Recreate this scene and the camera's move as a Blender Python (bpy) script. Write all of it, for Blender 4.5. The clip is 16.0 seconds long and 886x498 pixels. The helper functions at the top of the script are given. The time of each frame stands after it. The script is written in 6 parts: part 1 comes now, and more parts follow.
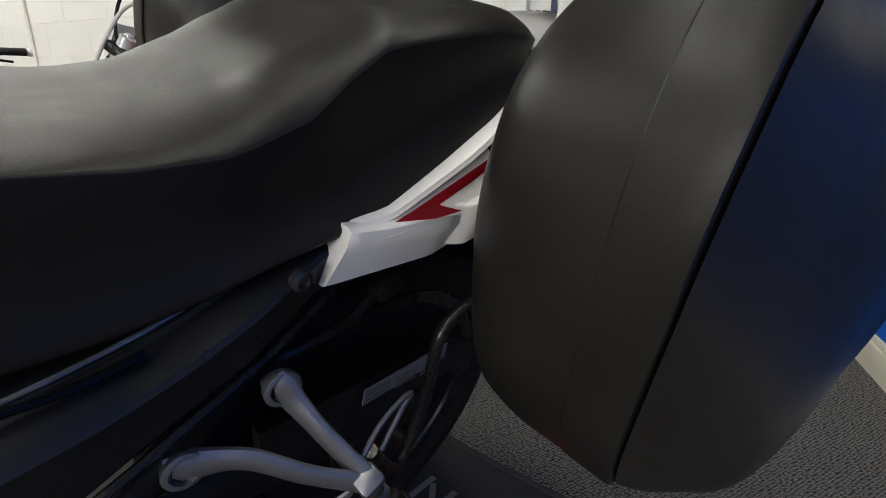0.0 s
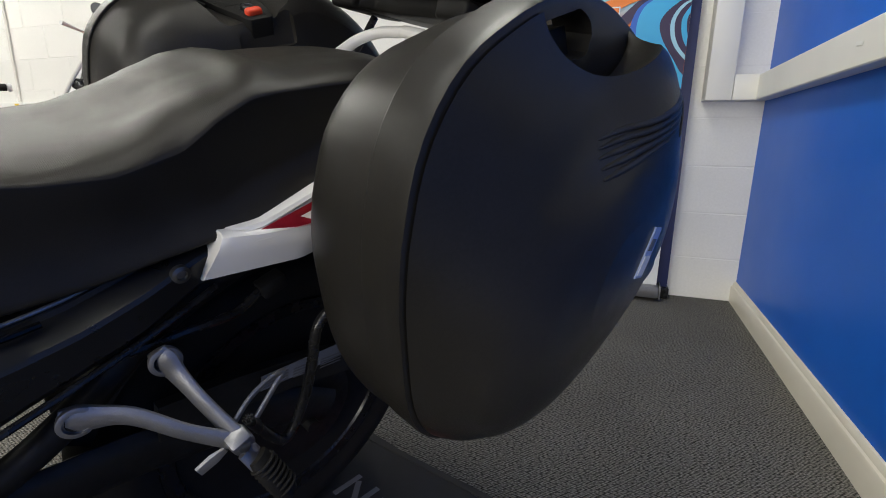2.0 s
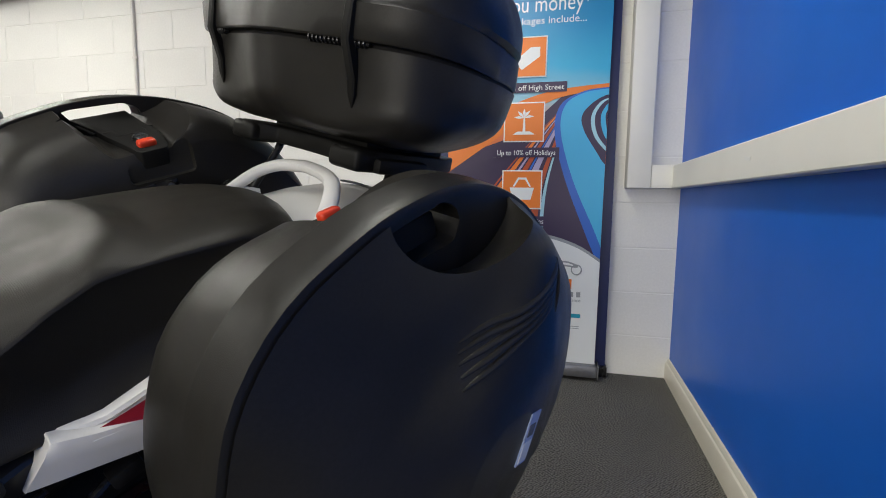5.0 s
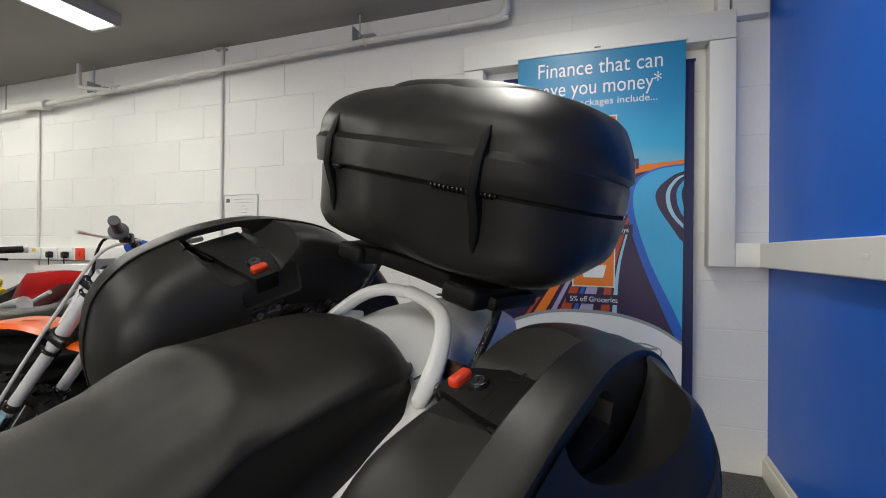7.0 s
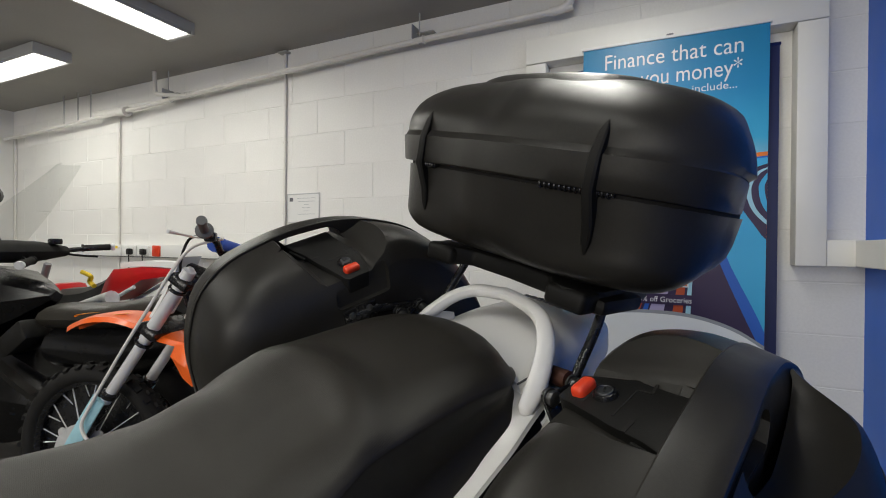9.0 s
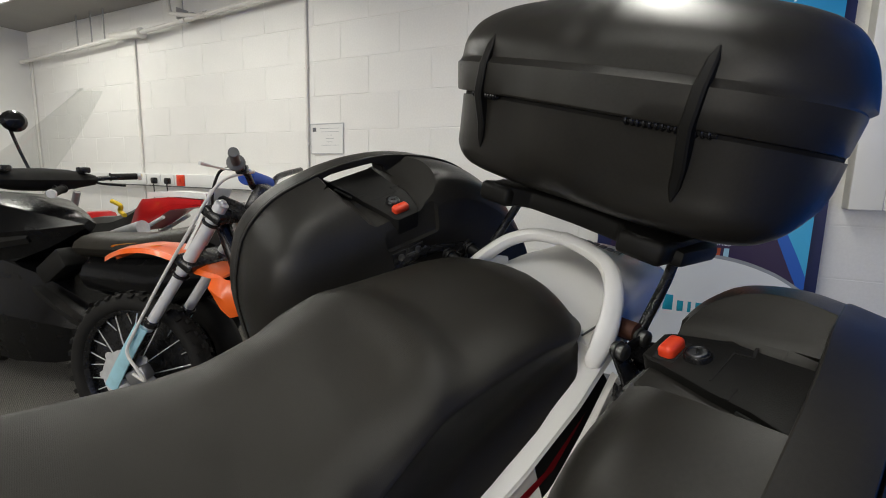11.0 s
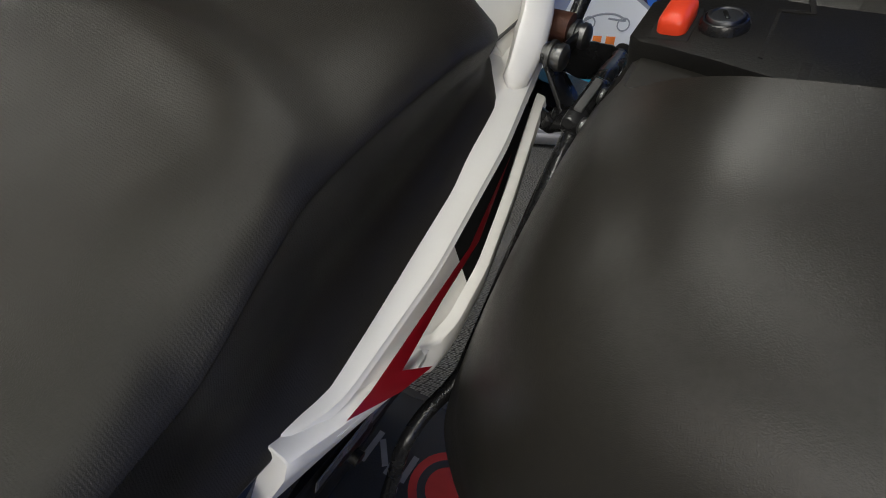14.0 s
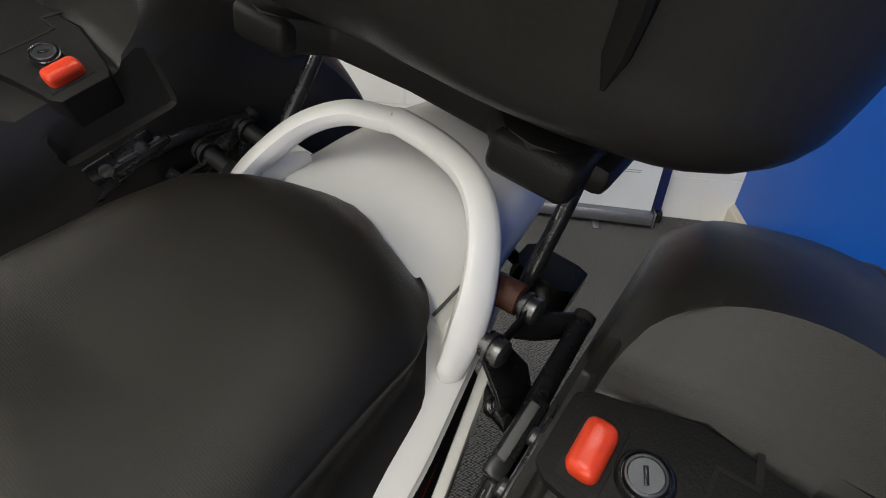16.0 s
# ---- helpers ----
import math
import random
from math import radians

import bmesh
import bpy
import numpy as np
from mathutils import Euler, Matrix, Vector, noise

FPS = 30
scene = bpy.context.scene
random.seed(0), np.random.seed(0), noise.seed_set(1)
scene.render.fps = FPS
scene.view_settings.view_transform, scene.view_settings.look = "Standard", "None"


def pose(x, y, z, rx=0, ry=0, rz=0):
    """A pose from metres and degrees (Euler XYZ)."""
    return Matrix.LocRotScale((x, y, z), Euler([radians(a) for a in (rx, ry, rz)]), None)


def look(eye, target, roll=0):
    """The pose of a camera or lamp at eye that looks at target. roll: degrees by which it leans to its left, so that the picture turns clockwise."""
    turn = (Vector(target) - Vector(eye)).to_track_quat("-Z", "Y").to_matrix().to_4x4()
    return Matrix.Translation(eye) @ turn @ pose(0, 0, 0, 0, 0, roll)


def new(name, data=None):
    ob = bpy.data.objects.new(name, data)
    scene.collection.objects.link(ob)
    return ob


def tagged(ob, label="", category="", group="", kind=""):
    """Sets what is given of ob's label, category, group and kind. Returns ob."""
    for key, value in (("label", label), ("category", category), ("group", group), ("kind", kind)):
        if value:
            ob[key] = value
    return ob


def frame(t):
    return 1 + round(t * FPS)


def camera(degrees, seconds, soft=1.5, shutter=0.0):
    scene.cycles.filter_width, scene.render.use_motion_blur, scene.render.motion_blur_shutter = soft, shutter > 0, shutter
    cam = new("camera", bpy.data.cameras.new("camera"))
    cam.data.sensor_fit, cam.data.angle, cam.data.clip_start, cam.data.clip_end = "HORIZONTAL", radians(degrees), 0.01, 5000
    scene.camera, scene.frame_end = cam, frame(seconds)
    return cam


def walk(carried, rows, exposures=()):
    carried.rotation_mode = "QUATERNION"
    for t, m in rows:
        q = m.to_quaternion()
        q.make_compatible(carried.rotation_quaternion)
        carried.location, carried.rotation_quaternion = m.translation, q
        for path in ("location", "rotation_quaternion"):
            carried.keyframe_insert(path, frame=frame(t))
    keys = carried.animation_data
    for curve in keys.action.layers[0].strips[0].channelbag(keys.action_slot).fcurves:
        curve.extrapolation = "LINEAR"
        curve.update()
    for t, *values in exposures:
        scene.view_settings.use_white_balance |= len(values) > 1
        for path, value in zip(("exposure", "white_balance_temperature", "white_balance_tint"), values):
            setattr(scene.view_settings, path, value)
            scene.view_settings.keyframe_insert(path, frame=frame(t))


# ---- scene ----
cam = camera(86.9, 16.0, soft=1.0)
PATH = [
    (0, (0.013, 0.006, 0.761), (-0.652, 1.805, 0.193), 0.8),
    (0.5, (0.064, -0.004, 0.782), (-0.61, 1.815, 0.294), 0.8),
    (1, (0.115, -0.019, 0.802), (-0.557, 1.811, 0.355), 0.5),
    (1.5, (0.151, -0.033, 0.799), (-0.503, 1.807, 0.367), 0.6),
    (2, (0.196, -0.053, 0.765), (-0.439, 1.789, 0.315), 0.7),
    (2.5, (0.249, -0.05, 0.701), (-0.365, 1.8, 0.251), 0.3),
    (3, (0.278, -0.037, 0.713), (-0.302, 1.824, 0.262), 0.3),
    (3.5, (0.286, -0.012, 0.744), (-0.246, 1.868, 0.313), 0.4),
    (4, (0.281, 0.003, 0.791), (-0.211, 1.904, 0.414), 0.5),
    (4.5, (0.278, 0.015, 0.85), (-0.182, 1.938, 0.552), 0.7),
    (4.7, (0.275, 0.018, 0.87), (-0.184, 1.947, 0.607), 0.7),
    (6.8, (0.175, 0.019, 1.009), (-0.482, 1.908, 1.0), 0.4),
    (7, (0.165, 0.017, 1.02), (-0.508, 1.9, 1.027), 0.5),
    (7.5, (0.152, 0.023, 1.044), (-0.526, 1.904, 1.089), 0.5),
    (8, (0.126, 0.027, 1.063), (-0.565, 1.902, 1.143), 0.5),
    (8.5, (0.098, 0.016, 1.074), (-0.674, 1.859, 1.16), 0.4),
    (9, (0.083, 0.003, 1.026), (-0.77, 1.811, 1.016), 0.5),
    (9.2, (0.085, -0.005, 1.013), (-0.792, 1.792, 1.003), 0.5),
    (11.3, (-0.006, 0.029, 1.038), (-0.89, 1.779, 0.642), 1.3),
    (11.5, (-0.013, 0.065, 1.036), (-0.879, 1.805, 0.565), 1.1),
    (12, (-0.054, 0.146, 0.989), (-0.83, 1.864, 0.322), 0.7),
    (12.5, (-0.086, 0.179, 0.941), (-0.703, 1.885, 0.098), 2.3),
    (13, (-0.093, 0.169, 0.898), (-0.566, 1.817, -0.132), 1.5),
    (13.5, (-0.096, 0.176, 0.89), (-0.4, 1.8, -0.238), 1.5),
    (14, (-0.088, 0.206, 0.924), (-0.292, 1.814, -0.248), 1.1),
    (14.5, (-0.077, 0.226, 0.955), (-0.239, 1.844, -0.209), 0.9),
    (15, (-0.047, 0.276, 1.007), (-0.224, 1.919, -0.119), 0.9),
    (15.5, (-0.027, 0.342, 1.048), (-0.299, 1.975, -0.074), 0.6),
    (16, (-0.034, 0.374, 1.076), (-0.398, 2.011, -0.013), 0.7),
]
EXPOSURES = [(0, -0.32), (1, -0.18), (3, -0.10), (4.5, -0.17), (6.8, -0.44), (9.2, -0.52), (11.5, -0.40), (13, -0.16), (14, -0.16), (15, -0.20), (16, -0.15)]
walk(cam, [(t, look(eye, target, roll)) for t, eye, target, roll in PATH], EXPOSURES)
LAMP_POWER = 31.0

# ---- world and light ----
ROOM_W, ROOM_E, ROOM_S, ROOM_N, CEIL = -6.1, 0.86, -8.0, 2.52, 2.40
world = bpy.data.worlds.new("world")
scene.world = world
world.use_nodes = True
world.node_tree.nodes["Background"].inputs[0].default_value = (0.55, 0.62, 0.75, 1)
world.node_tree.nodes["Background"].inputs[1].default_value = 0.02


def tube_light(x, y, z, along_x, power):
    """The light of one fluorescent fitting, just under its diffuser."""
    data = bpy.data.lights.new("tube_light", "AREA")
    data.shape, data.size, data.size_y, data.energy, data.color = "RECTANGLE", 0.16, 1.36, power, (0.985, 0.975, 0.885)
    ob = new("tube_light", data)
    ob.matrix_world = pose(x, y, z, 0, 0, 90 if along_x else 0)
    return ob


# the first two fittings are seen; the rest are added out of view
SEEN_AND_ADDED_FITTINGS = [(-2.68, 1.22, False, 0.80), (-4.55, 1.80, True, 0.60), (-0.10, 1.25, False, 0.52), (-0.50, -0.50, False, 0.46), (-0.10, -2.30, False, 0.60), (-2.55, -0.75, False, 0.80), (-2.55, -2.60, False, 1.0)]
LAMP_Z = CEIL - 0.085
for fx, fy, turned, share in SEEN_AND_ADDED_FITTINGS:
    tube_light(fx, fy, LAMP_Z - 0.006, turned, LAMP_POWER * share)

# added south fill lamp in an unseen glazed opening, to brighten south-facing sides
ADDED_GLAZING = (-1.4, 4.2, 0.45, 2.15)
front_data = bpy.data.lights.new("added_south_fill", "AREA")
front_data.shape, front_data.size, front_data.size_y, front_data.energy, front_data.color = "RECTANGLE", ADDED_GLAZING[1], ADDED_GLAZING[3] - ADDED_GLAZING[2], 300.0, (1.0, 0.955, 0.87)
new("added_south_fill", front_data).matrix_world = pose(ADDED_GLAZING[0], ROOM_S + 0.02, (ADDED_GLAZING[2] + ADDED_GLAZING[3]) / 2, 90, 0, 0)


# ---- materials ----
def material(name, base, rough=0.5, metal=0.0, spec=0.5, coat=0.0, grain=0.0, grain_scale=60.0, blotch=0.0, blotch_scale=3.0,
             bump=0.0, bump_scale=200.0, rough_var=0.0, emission=None, transmission=0.0, ior=1.45, per_object=0.0, detail=4.0, ribs=0.0):
    """A principled material with two scales of colour variation, roughness variation and fine relief."""
    m = bpy.data.materials.new(name)
    m.use_nodes = True
    nt = m.node_tree
    b = nt.nodes["Principled BSDF"]
    b.inputs["Roughness"].default_value, b.inputs["Metallic"].default_value = rough, metal
    b.inputs["Specular IOR Level"].default_value, b.inputs["Coat Weight"].default_value = spec, coat
    b.inputs["Transmission Weight"].default_value, b.inputs["IOR"].default_value = transmission, ior
    b.inputs["Coat Roughness"].default_value = 0.08
    col = (*base, 1)
    b.inputs["Base Color"].default_value = col
    if emission:
        b.inputs["Emission Color"].default_value, b.inputs["Emission Strength"].default_value = (*emission[0], 1), emission[1]
    co = nt.nodes.new("ShaderNodeTexCoord")
    out = None

    def noise_tex(scale, det=detail):
        n = nt.nodes.new("ShaderNodeTexNoise")
        n.inputs["Scale"].default_value, n.inputs["Detail"].default_value = scale, det
        nt.links.new(co.outputs["Object"], n.inputs["Vector"])
        return n.outputs["Fac"]

    def scaled(sock, lo, hi):
        r = nt.nodes.new("ShaderNodeMapRange")
        r.inputs["From Min"].default_value, r.inputs["From Max"].default_value = 0.3, 0.7
        r.inputs["To Min"].default_value, r.inputs["To Max"].default_value = lo, hi
        nt.links.new(sock, r.inputs["Value"])
        return r.outputs["Result"]

    def times(a, c):
        x = nt.nodes.new("ShaderNodeMath")
        x.operation = "MULTIPLY"
        nt.links.new(a, x.inputs[0])
        nt.links.new(c, x.inputs[1])
        return x.outputs[0]

    fac = None
    if grain:
        fac = scaled(noise_tex(grain_scale), 1 - grain, 1 + grain)
    if blotch:
        f2 = scaled(noise_tex(blotch_scale), 1 - blotch, 1 + blotch)
        fac = f2 if fac is None else times(fac, f2)
    if per_object:
        oi = nt.nodes.new("ShaderNodeObjectInfo")
        r = nt.nodes.new("ShaderNodeMapRange")
        r.inputs["To Min"].default_value, r.inputs["To Max"].default_value = 1 - per_object, 1 + per_object
        nt.links.new(oi.outputs["Random"], r.inputs["Value"])
        fac = r.outputs["Result"] if fac is None else times(fac, r.outputs["Result"])
    if fac is not None:
        v = nt.nodes.new("ShaderNodeVectorMath")
        v.operation = "SCALE"
        v.inputs[0].default_value = base
        nt.links.new(fac, v.inputs["Scale"])
        nt.links.new(v.outputs["Vector"], b.inputs["Base Color"])
    if rough_var:
        nt.links.new(scaled(noise_tex(blotch_scale * 2.3), rough - rough_var, rough + rough_var), b.inputs["Roughness"])
    if bump:
        bp = nt.nodes.new("ShaderNodeBump")
        bp.inputs["Strength"].default_value, bp.inputs["Distance"].default_value = min(1.0, bump), 0.001
        height = noise_tex(bump_scale, 2.0)
        if ribs:
            w = nt.nodes.new("ShaderNodeTexWave")
            w.inputs["Scale"].default_value, w.inputs["Distortion"].default_value = ribs, 0.4
            nt.links.new(co.outputs["Object"], w.inputs["Vector"])
            add = nt.nodes.new("ShaderNodeMath")
            add.operation = "ADD"
            nt.links.new(height, add.inputs[0])
            faint = nt.nodes.new("ShaderNodeMath")
            faint.operation = "MULTIPLY"
            faint.inputs[1].default_value = 0.16
            nt.links.new(w.outputs["Fac"], faint.inputs[0])
            nt.links.new(faint.outputs[0], add.inputs[1])
            height = add.outputs[0]
        nt.links.new(height, bp.inputs["Height"])
        nt.links.new(bp.outputs["Normal"], b.inputs["Normal"])
    return m


WHITE_BLOCK = material("white_block_paint", (0.82, 0.81, 0.775), 0.42, grain=0.025, grain_scale=90, blotch=0.035, blotch_scale=2.2, bump=0.35, bump_scale=150, per_object=0.010)
WHITE_WALL = material("white_wall_paint", (0.76, 0.75, 0.72), 0.6, blotch=0.04, bump=0.2, bump_scale=120)
# off-white ceiling whose dimness is put into a greyer base colour
CEIL_DIMMED = material("dimmed_ceiling_paint", (0.33, 0.32, 0.295), 0.75, blotch=0.05, blotch_scale=1.5, grain=0.02, bump=0.15, bump_scale=180)
PIPE_WHITE = material("white_pipe_paint", (0.72, 0.70, 0.66), 0.4, blotch=0.06, blotch_scale=9)
BLUE = material("blue_wall_paint", (0.004, 0.118, 0.60), 0.36, spec=0.24, blotch=0.05, blotch_scale=1.6, rough_var=0.04, bump=0.05, bump_scale=240)
CREAM = material("cream_gloss_paint", (0.72, 0.68, 0.58), 0.3, blotch=0.04, blotch_scale=5, bump=0.1, bump_scale=40)
TRUNK_WHITE = material("white_boxing_paint", (0.77, 0.76, 0.72), 0.45, blotch=0.03, blotch_scale=4, bump=0.15, bump_scale=80)
PVC = material("white_plastic", (0.78, 0.78, 0.76), 0.35, blotch=0.02)
SEAT = material("seat_vinyl", (0.0185, 0.0165, 0.0130), 0.42, spec=0.30, blotch=0.18, blotch_scale=9, rough_var=0.05, bump=0.25, bump_scale=1300, grain=0.06, grain_scale=500, ribs=200.0)
CASE = material("case_plastic", (0.0190, 0.0176, 0.0152), 0.35, spec=0.30, blotch=0.20, blotch_scale=7, rough_var=0.06, bump=0.16, bump_scale=1500, grain=0.10, grain_scale=300)
CASE_DARK = material("case_trim_plastic", (0.0095, 0.0091, 0.0084), 0.50, spec=0.17, blotch=0.15, blotch_scale=15, bump=0.3, bump_scale=700)
SATIN_BLACK = material("satin_black_cover", (0.010, 0.0105, 0.012), 0.30, spec=0.50, blotch=0.08, blotch_scale=14, rough_var=0.04)
METAL_BLACK = material("black_painted_steel", (0.012, 0.012, 0.013), 0.26, spec=0.5, blotch=0.2, blotch_scale=20, rough_var=0.08, grain=0.15, grain_scale=150)
DARK = material("dark_mechanical_parts", (0.0085, 0.0085, 0.009), 0.5, spec=0.35, blotch=0.35, blotch_scale=25, rough_var=0.15, grain=0.2, grain_scale=120)
PEARL = material("white_bodywork_paint", (0.755, 0.742, 0.712), 0.36, coat=0.25, blotch=0.025, blotch_scale=8)
ALU = material("silver_cast_alloy", (0.27, 0.27, 0.285), 0.40, metal=0.75, blotch=0.08, blotch_scale=30, bump=0.25, bump_scale=600, rough_var=0.06)
CHROME = material("bright_chrome", (0.085, 0.088, 0.095), 0.42, metal=1.0, blotch=0.05, blotch_scale=90)
SILVER = material("bright_fork_silver", (0.80, 0.80, 0.80), 0.26, metal=0.2, blotch=0.06, blotch_scale=20)
STEEL = material("bright_steel", (0.66, 0.66, 0.66), 0.30, metal=0.35, blotch=0.1, blotch_scale=40)
BOLT = material("bolt_steel", (0.16, 0.16, 0.16), 0.35, metal=0.9, blotch=0.2, blotch_scale=80)
RUBBER = material("black_rubber", (0.0125, 0.0118, 0.011), 0.75, spec=0.25, blotch=0.2, blotch_scale=30, bump=0.4, bump_scale=300)
RED = material("red_decal", (0.27, 0.006, 0.014), 0.3, coat=0.4, blotch=0.03)
BUTTON = material("red_button_plastic", (0.72, 0.055, 0.018), 0.32, blotch=0.08, blotch_scale=60, bump=0.2, bump_scale=350)
# paler metal that paints in the highlight along the side cover's top
EDGE_HIGHLIGHT = material("painted_edge_highlight", (0.22, 0.22, 0.23), 0.30, metal=0.6, blotch=0.4, blotch_scale=40)
LABEL_GREY = material("silver_grey_label", (0.17, 0.18, 0.21), 0.40, blotch=0.1, blotch_scale=40)
BROWN = material("rusty_brown_spacer", (0.075, 0.028, 0.016), 0.6, blotch=0.4, blotch_scale=60, bump=0.4, bump_scale=300)
PAPER = material("white_paper", (0.76, 0.76, 0.74), 0.6, blotch=0.02)
INK = material("grey_print", (0.12, 0.12, 0.13), 0.6)
LABEL_BLUE = material("pale_blue_label", (0.36, 0.43, 0.62), 0.4, blotch=0.06, blotch_scale=40)
ORANGE = material("orange_plastic", (0.86, 0.13, 0.012), 0.3, coat=0.3, blotch=0.06, blotch_scale=15)
RED_PLASTIC = material("red_plastic", (0.50, 0.012, 0.014), 0.28, coat=0.3, blotch=0.06, blotch_scale=12)
YELLOW = material("yellow_plastic", (0.75, 0.52, 0.02), 0.45, blotch=0.1, blotch_scale=30)
BLUE_PAD = material("blue_foam_pad", (0.012, 0.07, 0.42), 0.6, blotch=0.08, blotch_scale=30)
GLOSS_BLACK = material("gloss_black_fairing", (0.003, 0.003, 0.0035), 0.24, spec=0.3, blotch=0.15, blotch_scale=6, rough_var=0.05)
GREY_PLASTIC = material("grey_plastic", (0.10, 0.10, 0.10), 0.5, blotch=0.15, blotch_scale=12)
CASE_SILVER = material("pale_frame_silver", (0.55, 0.55, 0.56), 0.35, metal=0.3)
SADDLE = material("worn_grey_vinyl", (0.045, 0.045, 0.043), 0.5, spec=0.3, blotch=0.2, blotch_scale=12)
SKY_BLUE = material("pale_blue_guard", (0.35, 0.60, 0.68), 0.4, blotch=0.1, blotch_scale=25)
SCREEN = bpy.data.materials.new("clear_windscreen")
SCREEN.use_nodes = True
screen_nodes = SCREEN.node_tree
clear, shine, both = screen_nodes.nodes.new("ShaderNodeBsdfTransparent"), screen_nodes.nodes.new("ShaderNodeBsdfGlossy"), screen_nodes.nodes.new("ShaderNodeMixShader")
clear.inputs["Color"].default_value, shine.inputs["Roughness"].default_value, both.inputs["Fac"].default_value = (0.95, 0.955, 0.95, 1), 0.08, 0.05
screen_nodes.links.new(clear.outputs["BSDF"], both.inputs[1])
screen_nodes.links.new(shine.outputs["BSDF"], both.inputs[2])
screen_nodes.links.new(both.outputs["Shader"], screen_nodes.nodes["Material Output"].inputs["Surface"])
LIT = material("lit_diffuser", (0.9, 0.9, 0.88), 0.4, emission=((1.0, 0.965, 0.90), 4.5))
HOUSING = material("grey_lamp_housing", (0.42, 0.42, 0.41), 0.5, blotch=0.05)
NAVY = material("navy_print", (0.006, 0.014, 0.085), 0.4, blotch=0.05)
MAT_BLACK = material("black_rubber_mat", (0.022, 0.022, 0.023), 0.7, blotch=0.2, blotch_scale=8, bump=0.5, bump_scale=260)
MAT_RED = material("red_mat_print", (0.36, 0.02, 0.018), 0.7, blotch=0.15, blotch_scale=20)
MAT_GREY = material("grey_mat_print", (0.15, 0.15, 0.16), 0.7, blotch=0.15, blotch_scale=20)


def carpet_material():
    """Grey loop-pile carpet: rows of small loops with the shade of their gaps painted in, fleck colour and wear."""
    m = bpy.data.materials.new("grey_loop_carpet")
    m.use_nodes = True
    nt = m.node_tree
    b = nt.nodes["Principled BSDF"]
    b.inputs["Roughness"].default_value, b.inputs["Specular IOR Level"].default_value = 0.95, 0.1
    co = nt.nodes.new("ShaderNodeTexCoord")
    # rows of loops run at 48 degrees to the room, each row half a loop out of step with the next
    along, across = Vector((math.cos(radians(48)), math.sin(radians(48)), 0)), Vector((-math.sin(radians(48)), math.cos(radians(48)), 0))
    wob = nt.nodes.new("ShaderNodeTexNoise")
    wob.inputs["Scale"].default_value, wob.inputs["Detail"].default_value = 14.0, 2.0
    nt.links.new(co.outputs["Object"], wob.inputs["Vector"])
    shift = nt.nodes.new("ShaderNodeVectorMath")
    shift.operation = "MULTIPLY_ADD"
    shift.inputs[1].default_value = (0.008, 0.008, 0)
    nt.links.new(wob.outputs["Color"], shift.inputs[0])
    nt.links.new(co.outputs["Object"], shift.inputs[2])
    dots = []
    for axis in (along * 140.0 + across * 72.0, across * 145.0):
        d = nt.nodes.new("ShaderNodeVectorMath")
        d.operation = "DOT_PRODUCT"
        d.inputs[1].default_value = axis
        nt.links.new(shift.outputs["Vector"], d.inputs[0])
        dots.append(d.outputs["Value"])
    mp = nt.nodes.new("ShaderNodeCombineXYZ")
    nt.links.new(dots[0], mp.inputs["X"])
    nt.links.new(dots[1], mp.inputs["Y"])
    vo = nt.nodes.new("ShaderNodeTexVoronoi")
    vo.voronoi_dimensions = "2D"
    vo.inputs["Scale"].default_value, vo.inputs["Randomness"].default_value = 1.0, 0.42
    nt.links.new(mp.outputs["Vector"], vo.inputs["Vector"])
    no = nt.nodes.new("ShaderNodeTexNoise")
    no.inputs["Scale"].default_value, no.inputs["Detail"].default_value = 240.0, 2.0
    nt.links.new(co.outputs["Object"], no.inputs["Vector"])
    big = nt.nodes.new("ShaderNodeTexNoise")
    big.inputs["Scale"].default_value, big.inputs["Detail"].default_value = 2.5, 4.0
    nt.links.new(co.outputs["Object"], big.inputs["Vector"])
    # ramp puts the shade between loops into the colour
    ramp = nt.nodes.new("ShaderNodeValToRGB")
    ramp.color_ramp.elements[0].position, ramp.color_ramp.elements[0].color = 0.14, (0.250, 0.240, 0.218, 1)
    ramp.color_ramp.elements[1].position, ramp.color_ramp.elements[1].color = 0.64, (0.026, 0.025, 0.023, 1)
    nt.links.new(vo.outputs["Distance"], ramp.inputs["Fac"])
    mr = nt.nodes.new("ShaderNodeMapRange")
    mr.inputs["From Min"].default_value, mr.inputs["From Max"].default_value = 0.3, 0.7
    mr.inputs["To Min"].default_value, mr.inputs["To Max"].default_value = 0.72, 1.28
    nt.links.new(no.outputs["Fac"], mr.inputs["Value"])
    mr2 = nt.nodes.new("ShaderNodeMapRange")
    mr2.inputs["From Min"].default_value, mr2.inputs["From Max"].default_value = 0.3, 0.7
    mr2.inputs["To Min"].default_value, mr2.inputs["To Max"].default_value = 0.9, 1.1
    nt.links.new(big.outputs["Fac"], mr2.inputs["Value"])
    mul = nt.nodes.new("ShaderNodeMath")
    mul.operation = "MULTIPLY"
    nt.links.new(mr.outputs["Result"], mul.inputs[0])
    nt.links.new(mr2.outputs["Result"], mul.inputs[1])
    sc = nt.nodes.new("ShaderNodeVectorMath")
    sc.operation = "SCALE"
    nt.links.new(ramp.outputs["Color"], sc.inputs[0])
    nt.links.new(mul.outputs[0], sc.inputs["Scale"])
    nt.links.new(sc.outputs["Vector"], b.inputs["Base Color"])
    bp = nt.nodes.new("ShaderNodeBump")
    bp.invert = True
    bp.inputs["Strength"].default_value, bp.inputs["Distance"].default_value = 1.0, 0.004
    nt.links.new(vo.outputs["Distance"], bp.inputs["Height"])
